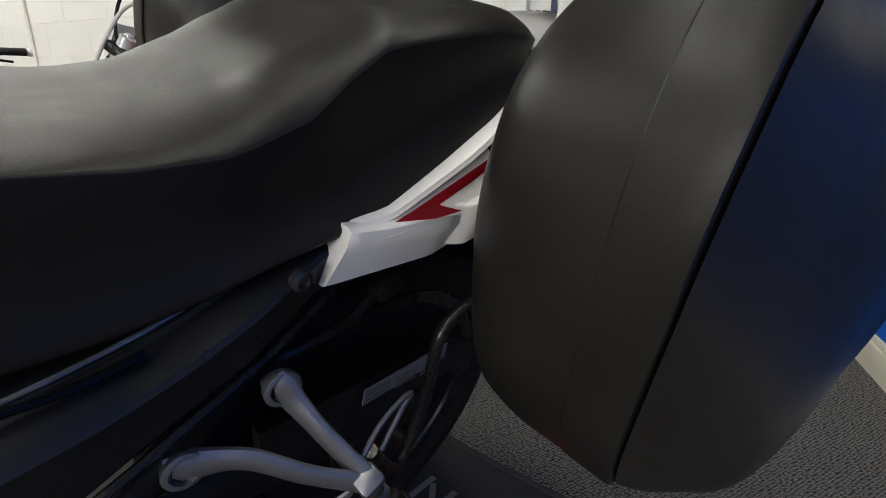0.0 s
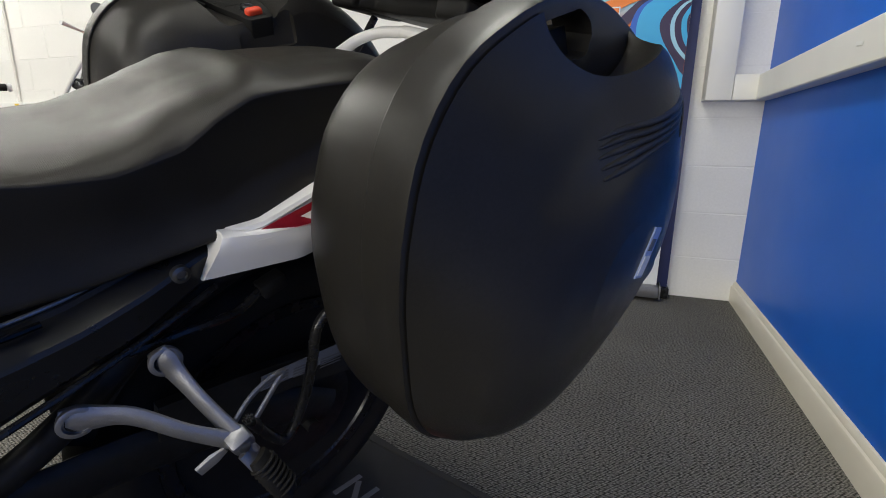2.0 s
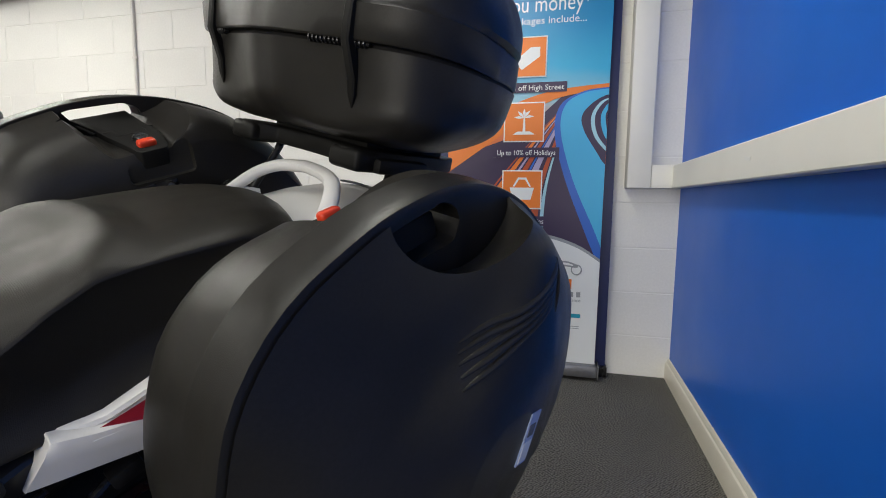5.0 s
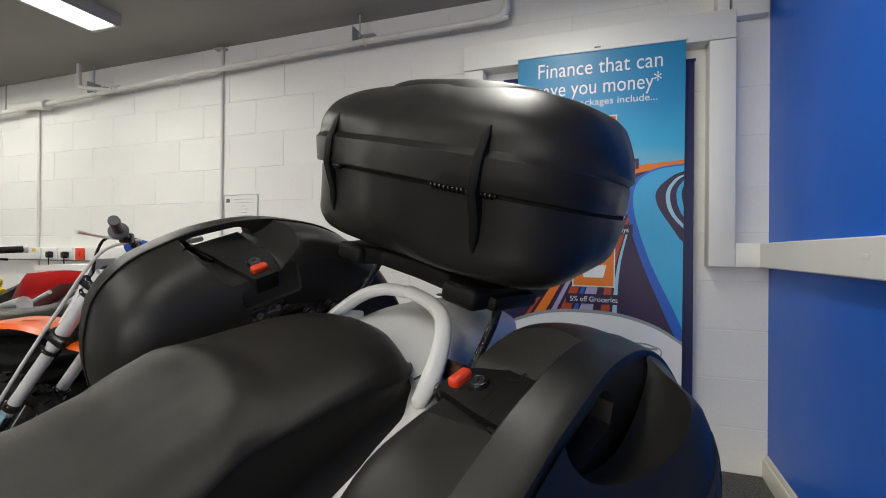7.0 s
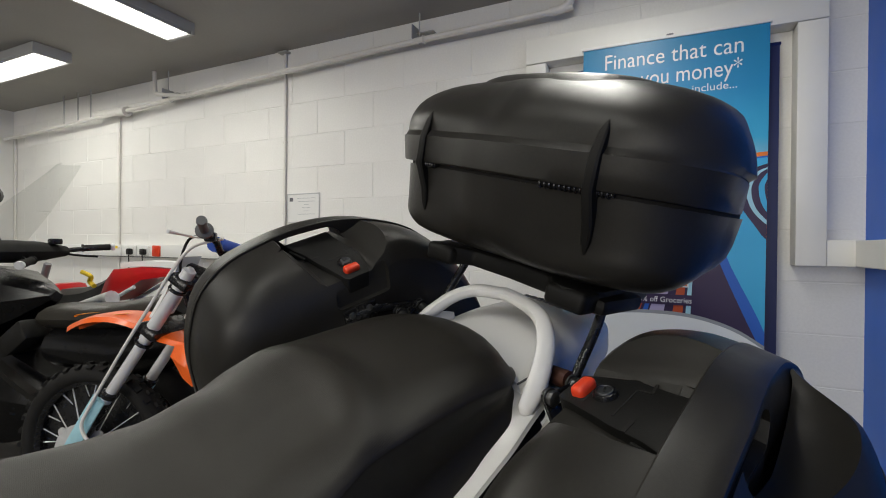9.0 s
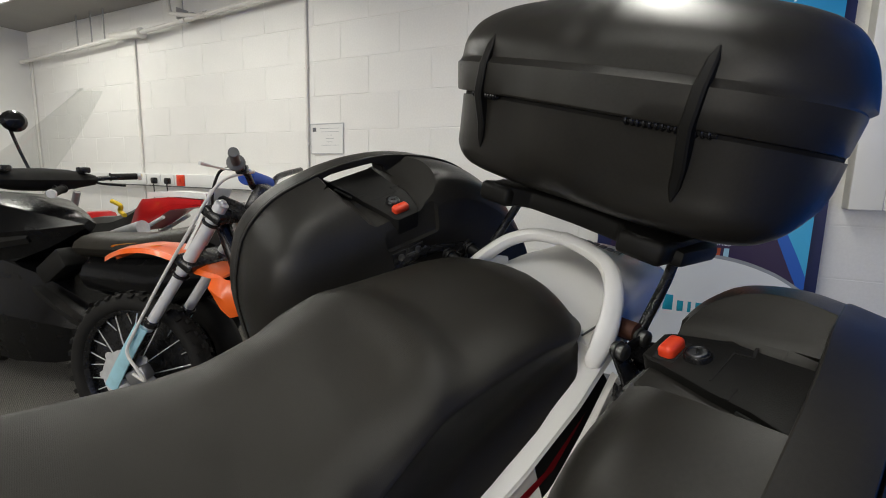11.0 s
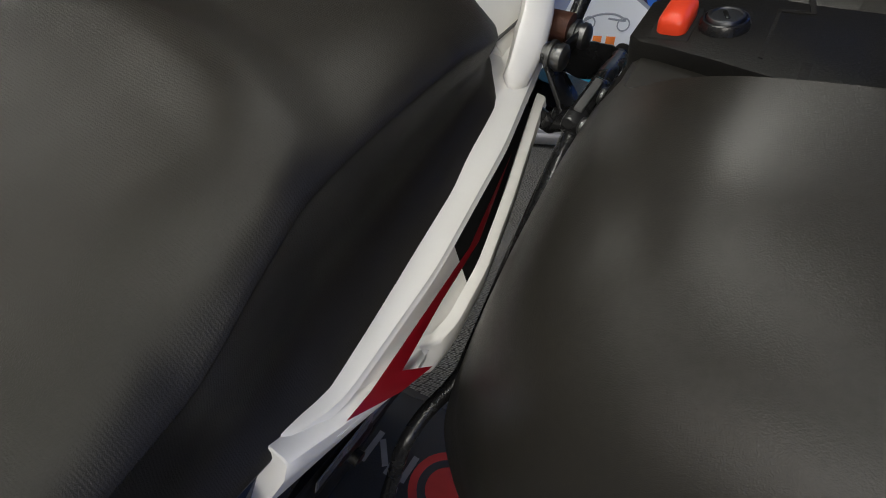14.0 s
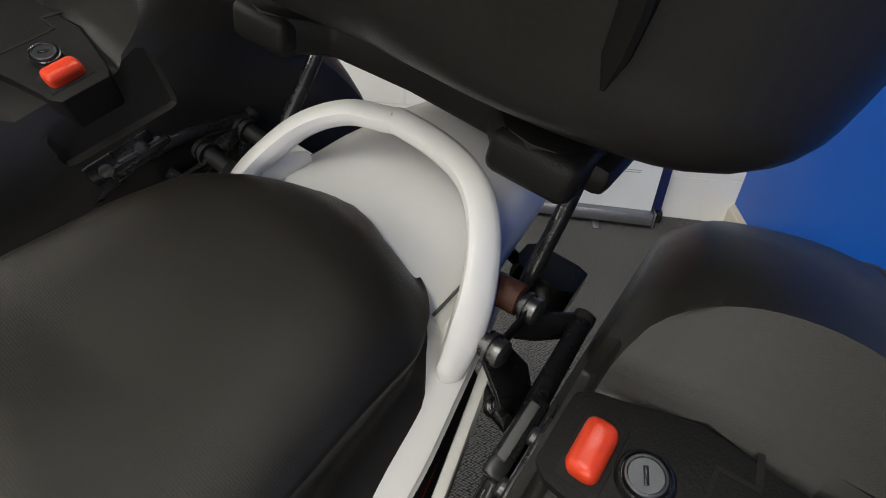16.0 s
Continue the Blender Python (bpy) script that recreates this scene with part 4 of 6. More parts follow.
    for s in (1, -1):
        y0 = 0.0 if s > 0 else 0.034
        part("rail_foot", tube([(-0.060, y0 + s * 0.141, 0.872), (-0.088, y0 + s * 0.131, 0.896), (-0.128, y0 + s * 0.116, 0.908)], 0.016, 12, 5, flat=(0.42, 1.0), radii=[0.010, 0.020, 0.008]), PEARL, bike)


def build_side(bike):
    """Black side cover, foot-peg hanger, frame and running gear."""
    for s in (1, -1):
        flip = s < 0
        xs = np.linspace(0.72, 0.238, 36)
        top = [curve_of([0.22, 0.241, 0.315, 0.376, 0.425, 0.465, 0.72], [0.736, 0.722, 0.690, 0.666, 0.654, 0.648, 0.60], x, 0.008) for x in xs]
        low = [curve_of([0.24, 0.247, 0.319, 0.415, 0.475, 0.72], [0.652, 0.655, 0.616, 0.580, 0.555, 0.45], x, 0.008) for x in xs]
        out = [curve_of([0.24, 0.27, 0.32, 0.45, 0.72], [0.158, 0.164, 0.178, 0.194, 0.203], x) for x in xs]
        cov = part("side_cover", mirrored(loft([[Vector((x, y - 0.06, l)), Vector((x, y - 0.008, l)), Vector((x, y - 0.001, l + 0.010)), Vector((x, y + 0.001, t - 0.026)), Vector((x, y - 0.003, t - 0.0215)), Vector((x, y - 0.030, t - 0.009)), Vector((x, y - 0.031, t - 0.003)), Vector((x, y - 0.036, t)), Vector((x, y - 0.06, t))] for x, t, l, y in zip(xs, top, low, out)]), flip), SATIN_BLACK, bike, "satin black side cover", crease=24)
        part("cover_bolt", mirrored(lathe([(0.010, -0.004), (0.010, 0.003), (0.006, 0.0045), (0.0055, 0.001)], (0.282, 0.170, 0.680), (0, 1, 0), 14), flip), BOLT, cov)
        # thin bead added to draw the cover's edge highlight in a brighter colour
        part("top_edge", mirrored(tube([(x, y - 0.0345, z + 0.0005) for x, y, z in zip(xs[::5], out[::5], top[::5])], 0.0022, 8, 3), flip), EDGE_HIGHLIGHT, cov, "bright bead added as the edge's highlight")
        part("cover_edge", mirrored(tube([(x, y - 0.002, z - 0.004) for x, y, z in zip(xs[::5], out[::5], low[::5])], 0.004, 8, 3), flip), METAL_BLACK, cov)
        part("seat_strap", mirrored(tube([(0.40, 0.168, 0.655), (0.44, 0.171, 0.648), (0.50, 0.17, 0.647)], 0.0035, 8, 4), flip), GLOSS_BLACK, bike)
        # hanger: two flat cast arms meeting at the peg
        hang = part("peg_hanger", mirrored(tube([(0.312, 0.180, 0.600), (0.301, 0.193, 0.580), (0.286, 0.222, 0.553), (0.262, 0.258, 0.515)], 0.0115, 14, 6, flat=(0.50, 1.0), radii=[0.012, 0.0170, 0.0125, 0.0105, 0.0105, 0.0125]), flip), ALU, bike, "cast alloy passenger footpeg hanger")
        part("hanger_arm", mirrored(tube([(0.398, 0.180, 0.548), (0.378, 0.187, 0.549), (0.345, 0.206, 0.547), (0.305, 0.236, 0.526), (0.264, 0.260, 0.508)], 0.0115, 14, 6, flat=(0.55, 1.0), radii=[0.015, 0.0165, 0.0120, 0.0108, 0.0105, 0.0125]), flip), ALU, hang)
        for x, z in ((0.306, 0.5886), (0.3874, 0.5497)):
            part("boss", mirrored(lathe([(0.012, -0.012), (0.0160, -0.006), (0.0172, 0.001), (0.0168, 0.003), (0.0155, 0.0038), (0.0120, 0.0038), (0.0112, -0.004)], (x, 0.1885, z), (0.10, 0.97, 0.10), 24), flip), ALU, hang)
            part("hanger_bolt", mirrored(lathe([(0.0110, -0.008), (0.0110, -0.0010), (0.0100, 0.0006), (0.0058, 0.0006), (0.0052, -0.003)], (x, 0.1895, z), (0.10, 0.97, 0.10), 12), flip), DARK, hang)
        part("knuckle", mirrored(box((0.026, 0.024, 0.032), (0.2585, 0.262, 0.507), rot=(-20, 28, 0), bevel=0.006), flip), ALU, hang)
        part("pivot_pin", mirrored(lathe([(0.0070, -0.006), (0.0070, 0.013), (0.004, 0.014)], (0.258, 0.264, 0.506), (0.1, 0.95, 0.2), 12), flip), BOLT, hang)
        part("heel_guard", mirrored(tube([(0.260, 0.250, 0.522), (0.238, 0.244, 0.544), (0.213, 0.240, 0.556), (0.193, 0.238, 0.558), (0.203, 0.239, 0.544), (0.230, 0.246, 0.512)], 0.0040, 8, 5, flat=(0.7, 1.0)), flip), ALU, hang)
        peg = part("footpeg", mirrored(tube([(0.255, 0.270, 0.498), (0.236, 0.292, 0.466), (0.222, 0.304, 0.443)], 0.010, 10, 4, flat=(1.5, 0.7)), flip), ALU, hang, "folded passenger footpeg")
        part("peg_rubber", mirrored(tube([(0.248, 0.283, 0.493), (0.234, 0.299, 0.467), (0.220, 0.312, 0.443)], 0.0145, 12, 4, flat=(1.15, 0.75), radii=[0.012, 0.0155, 0.0155, 0.011]), flip), RUBBER, peg, "ribbed black rubber")
        for k in range(7):
            a = Vector((0.2445, 0.289, 0.486)).lerp(Vector((0.2255, 0.307, 0.453)), k / 6)
            part("rubber_rib", mirrored(torus(0.0142, 0.0022, a, (-0.48, 0.50, -0.72), 16, 6), flip), RUBBER, peg)
        part("peg_tab", mirrored(tube([(0.270, 0.254, 0.494), (0.282, 0.250, 0.483), (0.297, 0.248, 0.472)], 0.006, 8, 4, flat=(0.5, 1.0), radii=[0.004, 0.008, 0.007]), flip), ALU, hang)
        # pannier carrier of bent tube
        rack = part("pannier_rack", mirrored(tube([(-0.160, 0.208, 0.888), (-0.120, 0.210, 0.887), (-0.070, 0.212, 0.884), (-0.020, 0.216, 0.868), (0.020, 0.220, 0.835), (0.044, 0.223, 0.780), (0.058, 0.225, 0.715), (0.068, 0.226, 0.652), (0.050, 0.224, 0.610), (-0.05, 0.222, 0.585), (-0.20, 0.216, 0.575), (-0.29, 0.213, 0.62), (-0.315, 0.211, 0.70), (-0.28, 0.209, 0.77), (-0.22, 0.207, 0.80)], 0.0082, 12, 6), flip), METAL_BLACK, bike, "black bent-tube pannier carrier")
        part("lower_stay", mirrored(tube([(0.066, 0.226, 0.654), (0.080, 0.222, 0.632), (0.108, 0.214, 0.612), (0.130, 0.212, 0.585), (0.134, 0.214, 0.530), (0.146, 0.218, 0.470), (0.175, 0.222, 0.425), (0.235, 0.236, 0.505)], 0.0075, 10, 6), flip), METAL_BLACK, rack)
        part("tube_end", mirrored(lathe([(0.0092, -0.012), (0.0098, 0.0), (0.0088, 0.005), (0.004, 0.007)], (-0.158, 0.208, 0.889), (-0.80, 0.0, 0.60), 14), flip), RUBBER, rack)
        part("latch_guide", mirrored(box((0.064, 0.016, 0.014), (-0.034, 0.2135, 0.878), rot=(0, 16, 0), bevel=0.004), flip), METAL_BLACK, rack)
        part("guide_pad", mirrored(box((0.044, 0.007, 0.004), (-0.034, 0.2125, 0.8860), rot=(0, 16, 0), bevel=0.0015), flip), GREY_PLASTIC, rack)
        part("guide_rail", mirrored(box((0.060, 0.0025, 0.008), (-0.036, 0.2240, 0.882), rot=(0, 16, 0), bevel=0.001), flip), BOLT, rack)
        # brackets between the grab rail and the carrier
        link = part("link_plate", mirrored(tube([(-0.128, 0.1720, 0.898), (-0.100, 0.1700, 0.892), (-0.072, 0.1680, 0.886)], 0.0120, 12, 4, flat=(0.28, 1.0), radii=[0.009, 0.0105, 0.009]), flip), METAL_BLACK, rack)
        part("arm_plate", mirrored(tube([(-0.112, 0.168, 0.884), (-0.132, 0.184, 0.880), (-0.150, 0.200, 0.880), (-0.158, 0.208, 0.884)], 0.016, 10, 5, flat=(0.22, 1.0), radii=[0.013, 0.018, 0.017, 0.011]), flip), METAL_BLACK, rack)
        part("drop_plate", mirrored(sheet([(-0.012, 0.010), (0.012, 0.010), (0.016, -0.030), (0.026, -0.060), (0.008, -0.078), (-0.014, -0.072), (-0.030, -0.035)], 0.004, pose(-0.079, 0.166, 0.884, 135, 0, 0), 0.0012), flip), METAL_BLACK, rack)
        part("low_stay", mirrored(tube([(-0.083, 0.167, 0.836), (-0.070, 0.185, 0.838), (-0.052, 0.205, 0.856)], 0.008, 10, 4, flat=(0.5, 1.1)), flip), METAL_BLACK, rack)
        part("wing_bolt", mirrored(lathe([(0.0065, -0.010), (0.0075, -0.008), (0.0075, 0.004), (0.0050, 0.005), (0.0050, 0.012), (0.0025, 0.013)], (-0.068, 0.188, 0.842), (0.3, 0.2, 0.93), 12), flip), METAL_BLACK, rack)
        for x, y, z, n in ((-0.077, 0.150, 0.887, 0.014), (-0.124, 0.154, 0.897, 0.012)):
            part("stay_bolt", mirrored(lathe([(0.0085, -0.012), (0.0085, n), (0.0125, n), (0.0125, n + 0.003), (0.0100, n + 0.0035), (0.0100, n + 0.007), (0.0115, n + 0.0075), (0.0110, n + 0.012), (0.0085, n + 0.014), (0.004, n + 0.0145)], (x, y, z), (0.10, 0.98, 0.15), 16), flip), DARK if flip else BOLT, rack, "dark bolt with washers")
        if s > 0:
            part("spacer", mirrored(lathe([(0.0135, -0.016), (0.0135, 0.030)], (-0.124, 0.132, 0.897), (0.05, 0.98, 0.15), 16), flip), BROWN, rack, "rust-brown spacer tube")
        # top-case stay
        part("case_stay", mirrored(tube([(-0.205, 0.146, 0.995), (-0.190, 0.150, 0.960), (-0.160, 0.153, 0.905), (-0.150, 0.155, 0.880)], 0.0075, 10, 4), flip), METAL_BLACK, bike, "black top case stay")
    # luggage plate
    outline = [(-0.118, 0.150), (-0.112, 0.128), (-0.118, 0.105), (-0.150, 0.080), (-0.156, 0.0), (-0.150, -0.080), (-0.118, -0.105), (-0.112, -0.128), (-0.118, -0.150), (-0.16, -0.165), (-0.34, -0.150), (-0.44, -0.100), (-0.44, 0.100), (-0.34, 0.150), (-0.16, 0.165)]
    plate = part("luggage_plate", sheet(outline, 0.030, pose(0, 0, 1.000), 0.005), CASE_DARK, bike, "black moulded luggage plate")
    for s in (1, -1):
        part("plate_block", box((0.060, 0.066, 0.032), (-0.140, s * 0.132, 1.0125), bevel=0.009, seg=3), CASE_DARK, plate)
        part("plate_lip", box((0.12, 0.056, 0.024), (-0.205, s * 0.150, 1.009), bevel=0.008), CASE_DARK, plate)
    # frame rails and rear mudguard
    for s in (1, -1):
        part("frame_rail", tube([(0.62, s * 0.13, 0.50), (0.40, s * 0.135, 0.58), (0.20, s * 0.13, 0.665), (0.0, s * 0.115, 0.76), (-0.15, s * 0.10, 0.82)], 0.022, 10, 4), DARK, bike, "black steel frame rail")
        part("lower_rail", tube([(0.62, s * 0.135, 0.38), (0.46, s * 0.14, 0.46), (0.38, s * 0.14, 0.52), (0.30, s * 0.135, 0.60), (0.20, s * 0.13, 0.66)], 0.018, 10, 4), DARK, bike)
        part("swingarm", tube([(0.46, s * 0.115, 0.40), (0.30, s * 0.120, 0.405), (0.12, s * 0.118, 0.375), (0.02, s * 0.115, 0.325)], 0.024, 12, 5, flat=(0.55, 1.5)), DARK, bike, "black box-section swingarm")
    part("undertray", loft([[Vector((x, y, z + dz)) for y, dz in ((-w, 0), (-w * 0.8, 0.05), (w * 0.8, 0.05), (w, 0), (w * 0.9, -0.02), (-w * 0.9, -0.02))] for x, w, z in ((0.45, 0.10, 0.58), (0.25, 0.10, 0.64), (0.05, 0.09, 0.72), (-0.15, 0.085, 0.79), (-0.33, 0.06, 0.80))]), DARK, bike)
    part("hugger", loft([[Vector((0.06 + 0.345 * math.cos(a) * k, y, 0.315 + 0.345 * math.sin(a) * k)) for y, k in ((-0.095, 0.93), (-0.085, 1.0), (0.085, 1.0), (0.095, 0.93), (0.085, 0.96), (-0.085, 0.96))] for a in np.linspace(radians(20), radians(150), 18)]), DARK, bike, "black rear mudguard")
    part("chain_guard", loft([[Vector((x, y, z)) for y, z in ((0.125, zt), (0.140, zt), (0.146, zt - 0.05), (0.138, zt - 0.055), (0.125, zt - 0.01))] for x, zt in ((0.30, 0.485), (0.20, 0.487), (0.10, 0.482), (0.0, 0.470), (-0.06, 0.450))]), DARK, bike)
    lab = part("warning_label", sheet([(0.0, 0.0), (0.150, 0.0), (0.150, 0.026), (0.0, 0.026)], 0.0012, Matrix.Translation((0.168, 0.1455, 0.452)) @ Matrix(((-1, 0, 0, 0), (0, 0, 1, 0), (0.06, 1, 0, 0), (0, 0, 0, 1)))), LABEL_GREY, bike, "silver-grey warning label on the chain guard")
    for r in range(4):
        for c in range(3):
            part("text_bar", box((0.040, 0.0006, 0.0022), (0.145 - 0.049 * c, 0.1472, 0.4575 + 0.0052 * r - 0.003 * c)), INK, lab)
    part("shock", tube([(0.27, 0.03, 0.62), (0.24, 0.03, 0.50), (0.30, 0.03, 0.40)], 0.032, 14, 3), DARK, bike)
    part("brake_hose", tube([(0.33, 0.15, 0.585), (0.27, 0.16, 0.60), (0.21, 0.155, 0.605), (0.17, 0.15, 0.635)], 0.006, 8, 5), METAL_BLACK, bike)
    part("sensor_block", box((0.036, 0.024, 0.022), (0.165, 0.152, 0.632), rot=(0, 25, 0), bevel=0.004), DARK, bike)
    part("engine_block", box((0.30, 0.22, 0.26), (0.60, 0, 0.42), bevel=0.04), DARK, bike)
    part("silencer", tube([(0.30, -0.14, 0.28), (0.10, -0.19, 0.32), (-0.12, -0.20, 0.36)], 0.05, 18, 4, radii=[0.022, 0.045, 0.05, 0.046]), STEEL, bike, "round steel silencer")
    part("side_stand", tube([(0.42, 0.12, 0.26), (0.47, 0.22, 0.14), (0.50, 0.315, 0.010 + 0.072)], 0.011, 10, 3), METAL_BLACK, bike)
    # rear lamp, indicator arms
    for s in (1, -1):
        ind = part("indicator", loft([[Vector((-0.33 + dx, s * y, z)) for dx, z in ((-0.03 * k, 0.735), (0.035 * k, 0.742), (0.045 * k, 0.765), (0.03 * k, 0.787), (-0.025 * k, 0.790), (-0.04 * k, 0.765))] for y, k in ((0.095, 0.5), (0.105, 1.0), (0.165, 1.05), (0.180, 0.8))]), GLOSS_BLACK, bike, "black indicator with smoked lens")
        part("indicator_arm", rod((-0.32, s * 0.05, 0.79), (-0.33, s * 0.10, 0.765), 0.009, 10), RUBBER, ind)
    # wheel
    ax, az = 0.06, 0.318
    wheel = part("rear_wheel", lathe([(0.20, -0.075), (0.222, -0.078), (0.226, -0.066), (0.205, -0.05), (0.198, 0.0), (0.205, 0.05), (0.226, 0.066), (0.222, 0.078), (0.20, 0.075), (0.185, 0.05), (0.183, 0.0), (0.185, -0.05)], (ax, 0, az), (0, 1, 0), 48), METAL_BLACK, bike, "black cast rear wheel")
    prof = [(0.215, -0.07), (0.245, -0.085), (0.275, -0.086), (0.298, -0.072), (0.311, -0.045), (0.3175, 0.0), (0.311, 0.045), (0.298, 0.072), (0.275, 0.086), (0.245, 0.085), (0.215, 0.07)]
    part("tyre", lathe(prof, (ax, 0, az), (0, 1, 0), 64), RUBBER, wheel, "black road tyre")
    part("hub", lathe([(0.045, -0.09), (0.06, -0.06), (0.06, 0.06), (0.045, 0.09)], (ax, 0, az), (0, 1, 0), 24), METAL_BLACK, wheel)
    for k in range(3):
        a = 2 * math.pi * k / 3 + 0.4
        part("spoke", tube([(ax + 0.05 * math.cos(a), 0, az + 0.05 * math.sin(a)), (ax + 0.12 * math.cos(a), 0, az + 0.12 * math.sin(a)), (ax + 0.20 * math.cos(a), 0, az + 0.20 * math.sin(a))], 0.020, 10, 3, flat=(1.2, 0.9)), METAL_BLACK, wheel)
    part("sprocket", lathe([(0.02, 0.092), (0.105, 0.092), (0.105, 0.098), (0.02, 0.098)], (ax, 0, az), (0, 1, 0), 42), DARK, wheel)
    part("axle", rod((ax, -0.14, az), (ax, 0.14, az), 0.012), DARK, wheel)


def build_motorcycle():
    bike = thing("motorcycle", "white and black touring motorcycle with stepped seat leaning on its stand", "motorcycle", BIKE)
    build_seat(bike)
    build_tail(bike)
    build_side(bike)
    return bike


build_motorcycle()


# ---- luggage ----
RIM = [(0.226, 0.80), (0.222, 0.866), (0.203, 0.912), (0.172, 0.948), (0.128, 0.976), (0.075, 1.001), (0.0, 1.021), (-0.075, 1.027), (-0.150, 1.020), (-0.220, 1.000), (-0.290, 0.964), (-0.355, 0.910), (-0.398, 0.845), (-0.408, 0.77),
       (-0.372, 0.69), (-0.305, 0.626), (-0.215, 0.572), (-0.12, 0.533), (-0.03, 0.508), (0.030, 0.499), (0.090, 0.508), (0.140, 0.548), (0.175, 0.612), (0.202, 0.690), (0.220, 0.75)]
MID = (-0.095, 0.760)


# the share of the rim's reach at twelve bearings, for sections outwards from the bike: (y, shares from the tail, by the foot, the nose and the top)
BASE_GIRTH = [
    (0.2260, 0.922, 0.903, 0.878, 0.837, 0.775, 0.697, 0.628, 0.588, 0.618, 0.814, 0.846, 0.860),
    (0.2340, 0.922, 0.902, 0.878, 0.852, 0.822, 0.779, 0.737, 0.702, 0.691, 0.863, 0.891, 0.891),
    (0.2520, 0.921, 0.901, 0.877, 0.862, 0.862, 0.860, 0.844, 0.817, 0.776, 0.931, 0.957, 0.923),
    (0.2850, 0.921, 0.899, 0.876, 0.866, 0.885, 0.943, 0.944, 0.918, 0.888, 0.982, 0.992, 0.949),
    (0.3350, 0.920, 0.897, 0.875, 0.866, 0.884, 0.984, 0.989, 0.965, 0.965, 1.012, 1.016, 0.960),
    (0.3800, 0.920, 0.896, 0.875, 0.865, 0.882, 0.977, 0.986, 0.994, 1.006, 1.016, 1.020, 0.960),
]
RIM_GIRTH = [
    (0.3805, 0.919, 0.892, 0.874, 0.865, 0.882, 0.978, 0.984, 0.997, 1.009, 1.018, 1.022, 0.962),
    (0.4262, 0.919, 0.891, 0.873, 0.865, 0.880, 0.978, 0.979, 0.997, 1.009, 1.010, 1.006, 0.961),
]
LID_GIRTH = [
    (0.4290, 0.905, 0.878, 0.860, 0.852, 0.868, 0.964, 0.965, 0.977, 0.987, 0.995, 0.985, 0.947),
    (0.4500, 0.805, 0.801, 0.792, 0.791, 0.833, 0.931, 0.891, 0.773, 0.754, 0.913, 0.852, 0.835),
    (0.4720, 0.649, 0.676, 0.676, 0.686, 0.748, 0.883, 0.803, 0.629, 0.615, 0.807, 0.733, 0.674),
    (0.4920, 0.474, 0.514, 0.518, 0.546, 0.639, 0.834, 0.708, 0.558, 0.552, 0.658, 0.559, 0.495),
    (0.5070, 0.291, 0.305, 0.328, 0.388, 0.517, 0.729, 0.606, 0.502, 0.477, 0.487, 0.389, 0.316),
    (0.5170, 0.105, 0.106, 0.138, 0.204, 0.332, 0.563, 0.498, 0.442, 0.371, 0.304, 0.210, 0.137),
    (0.5230, 0.060, 0.060, 0.060, 0.060, 0.161, 0.386, 0.440, 0.382, 0.246, 0.121, 0.060, 0.060),
]
TURNS = 96


def bearing_weights(a):
    """How far each of the twelve bearings counts at angle a."""
    u = (a + math.pi) / (math.pi / 6)
    k, f = int(u // 1), u % 1
    four = (-0.5 * f + f * f - 0.5 * f ** 3, 1 - 2.5 * f * f + 1.5 * f ** 3, 0.5 * f + 2 * f * f - 1.5 * f ** 3, -0.5 * f * f + 0.5 * f ** 3)
    return [((k + j - 1) % 12, w) for j, w in enumerate(four)]


def rim_reach():
    polar = sorted((math.atan2(z - MID[1], x - MID[0]), math.hypot(x - MID[0], z - MID[1])) for x, z in ((p.x, p.z) for p in smooth_path([(x, 0, z) for x, z in RIM + RIM[:1]], 6)[:-1]))
    return [a for a, r in polar], [r for a, r in polar]


RIM_A, RIM_R = rim_reach()


def case_ring(y, shares, grow=0.0, nose=1.0):
    """One section of the case; nose draws in the upper front corner."""
    pts = []
    for k in range(TURNS):
        a = -math.pi + 2 * math.pi * k / TURNS
        r = float(np.interp(a, RIM_A, RIM_R, period=2 * math.pi)) * sum(shares[i] * w for i, w in bearing_weights(a))
        r = r * (1 - (1 - nose) * math.exp(-((a - 0.75) / 0.5) ** 2)) + grow
        pts.append(Vector((MID[0] + r * math.cos(a), y - rim_lean(a) * rim_share(y), MID[1] + r * math.sin(a))))
    return pts


def rim_lean(a):
    """How far the rim leans in towards the bike, most at the grip."""
    return float(np.interp(math.degrees(a), [-180, 0, 20, 40, 60, 77, 100, 125, 150, 180], [0, 0, 0.003, 0.011, 0.021, 0.032, 0.040, 0.034, 0.016, 0]))


def rim_share(y):
    t = min(max((y - 0.25) / 0.13, 0.0), 1.0) if y < 0.4 else min(max((0.456 - y) / 0.028, 0.0), 1.0)
    return t * t * (3 - 2 * t)


def case_rings(table, per, nose=1.0):
    """Sections through a table, with smooth ones between."""
    grid = smooth_table(table, per)
    return [case_ring(row[0], row[1:], 0.0, nose) for row in grid]


def smooth_table(table, per):
    out = []
    for i in range(len(table) - 1):
        a, b, c, d = (np.array(table[j]) for j in (max(i - 1, 0), i, i + 1, min(i + 2, len(table) - 1)))
        for k in range(per):
            t = k / per
            out.append(0.5 * (2 * b + (c - a) * t + (2 * a - 5 * b + 4 * c - d) * t * t + (3 * b - a - 3 * c + d) * t ** 3))
    return out + [np.array(table[-1])]


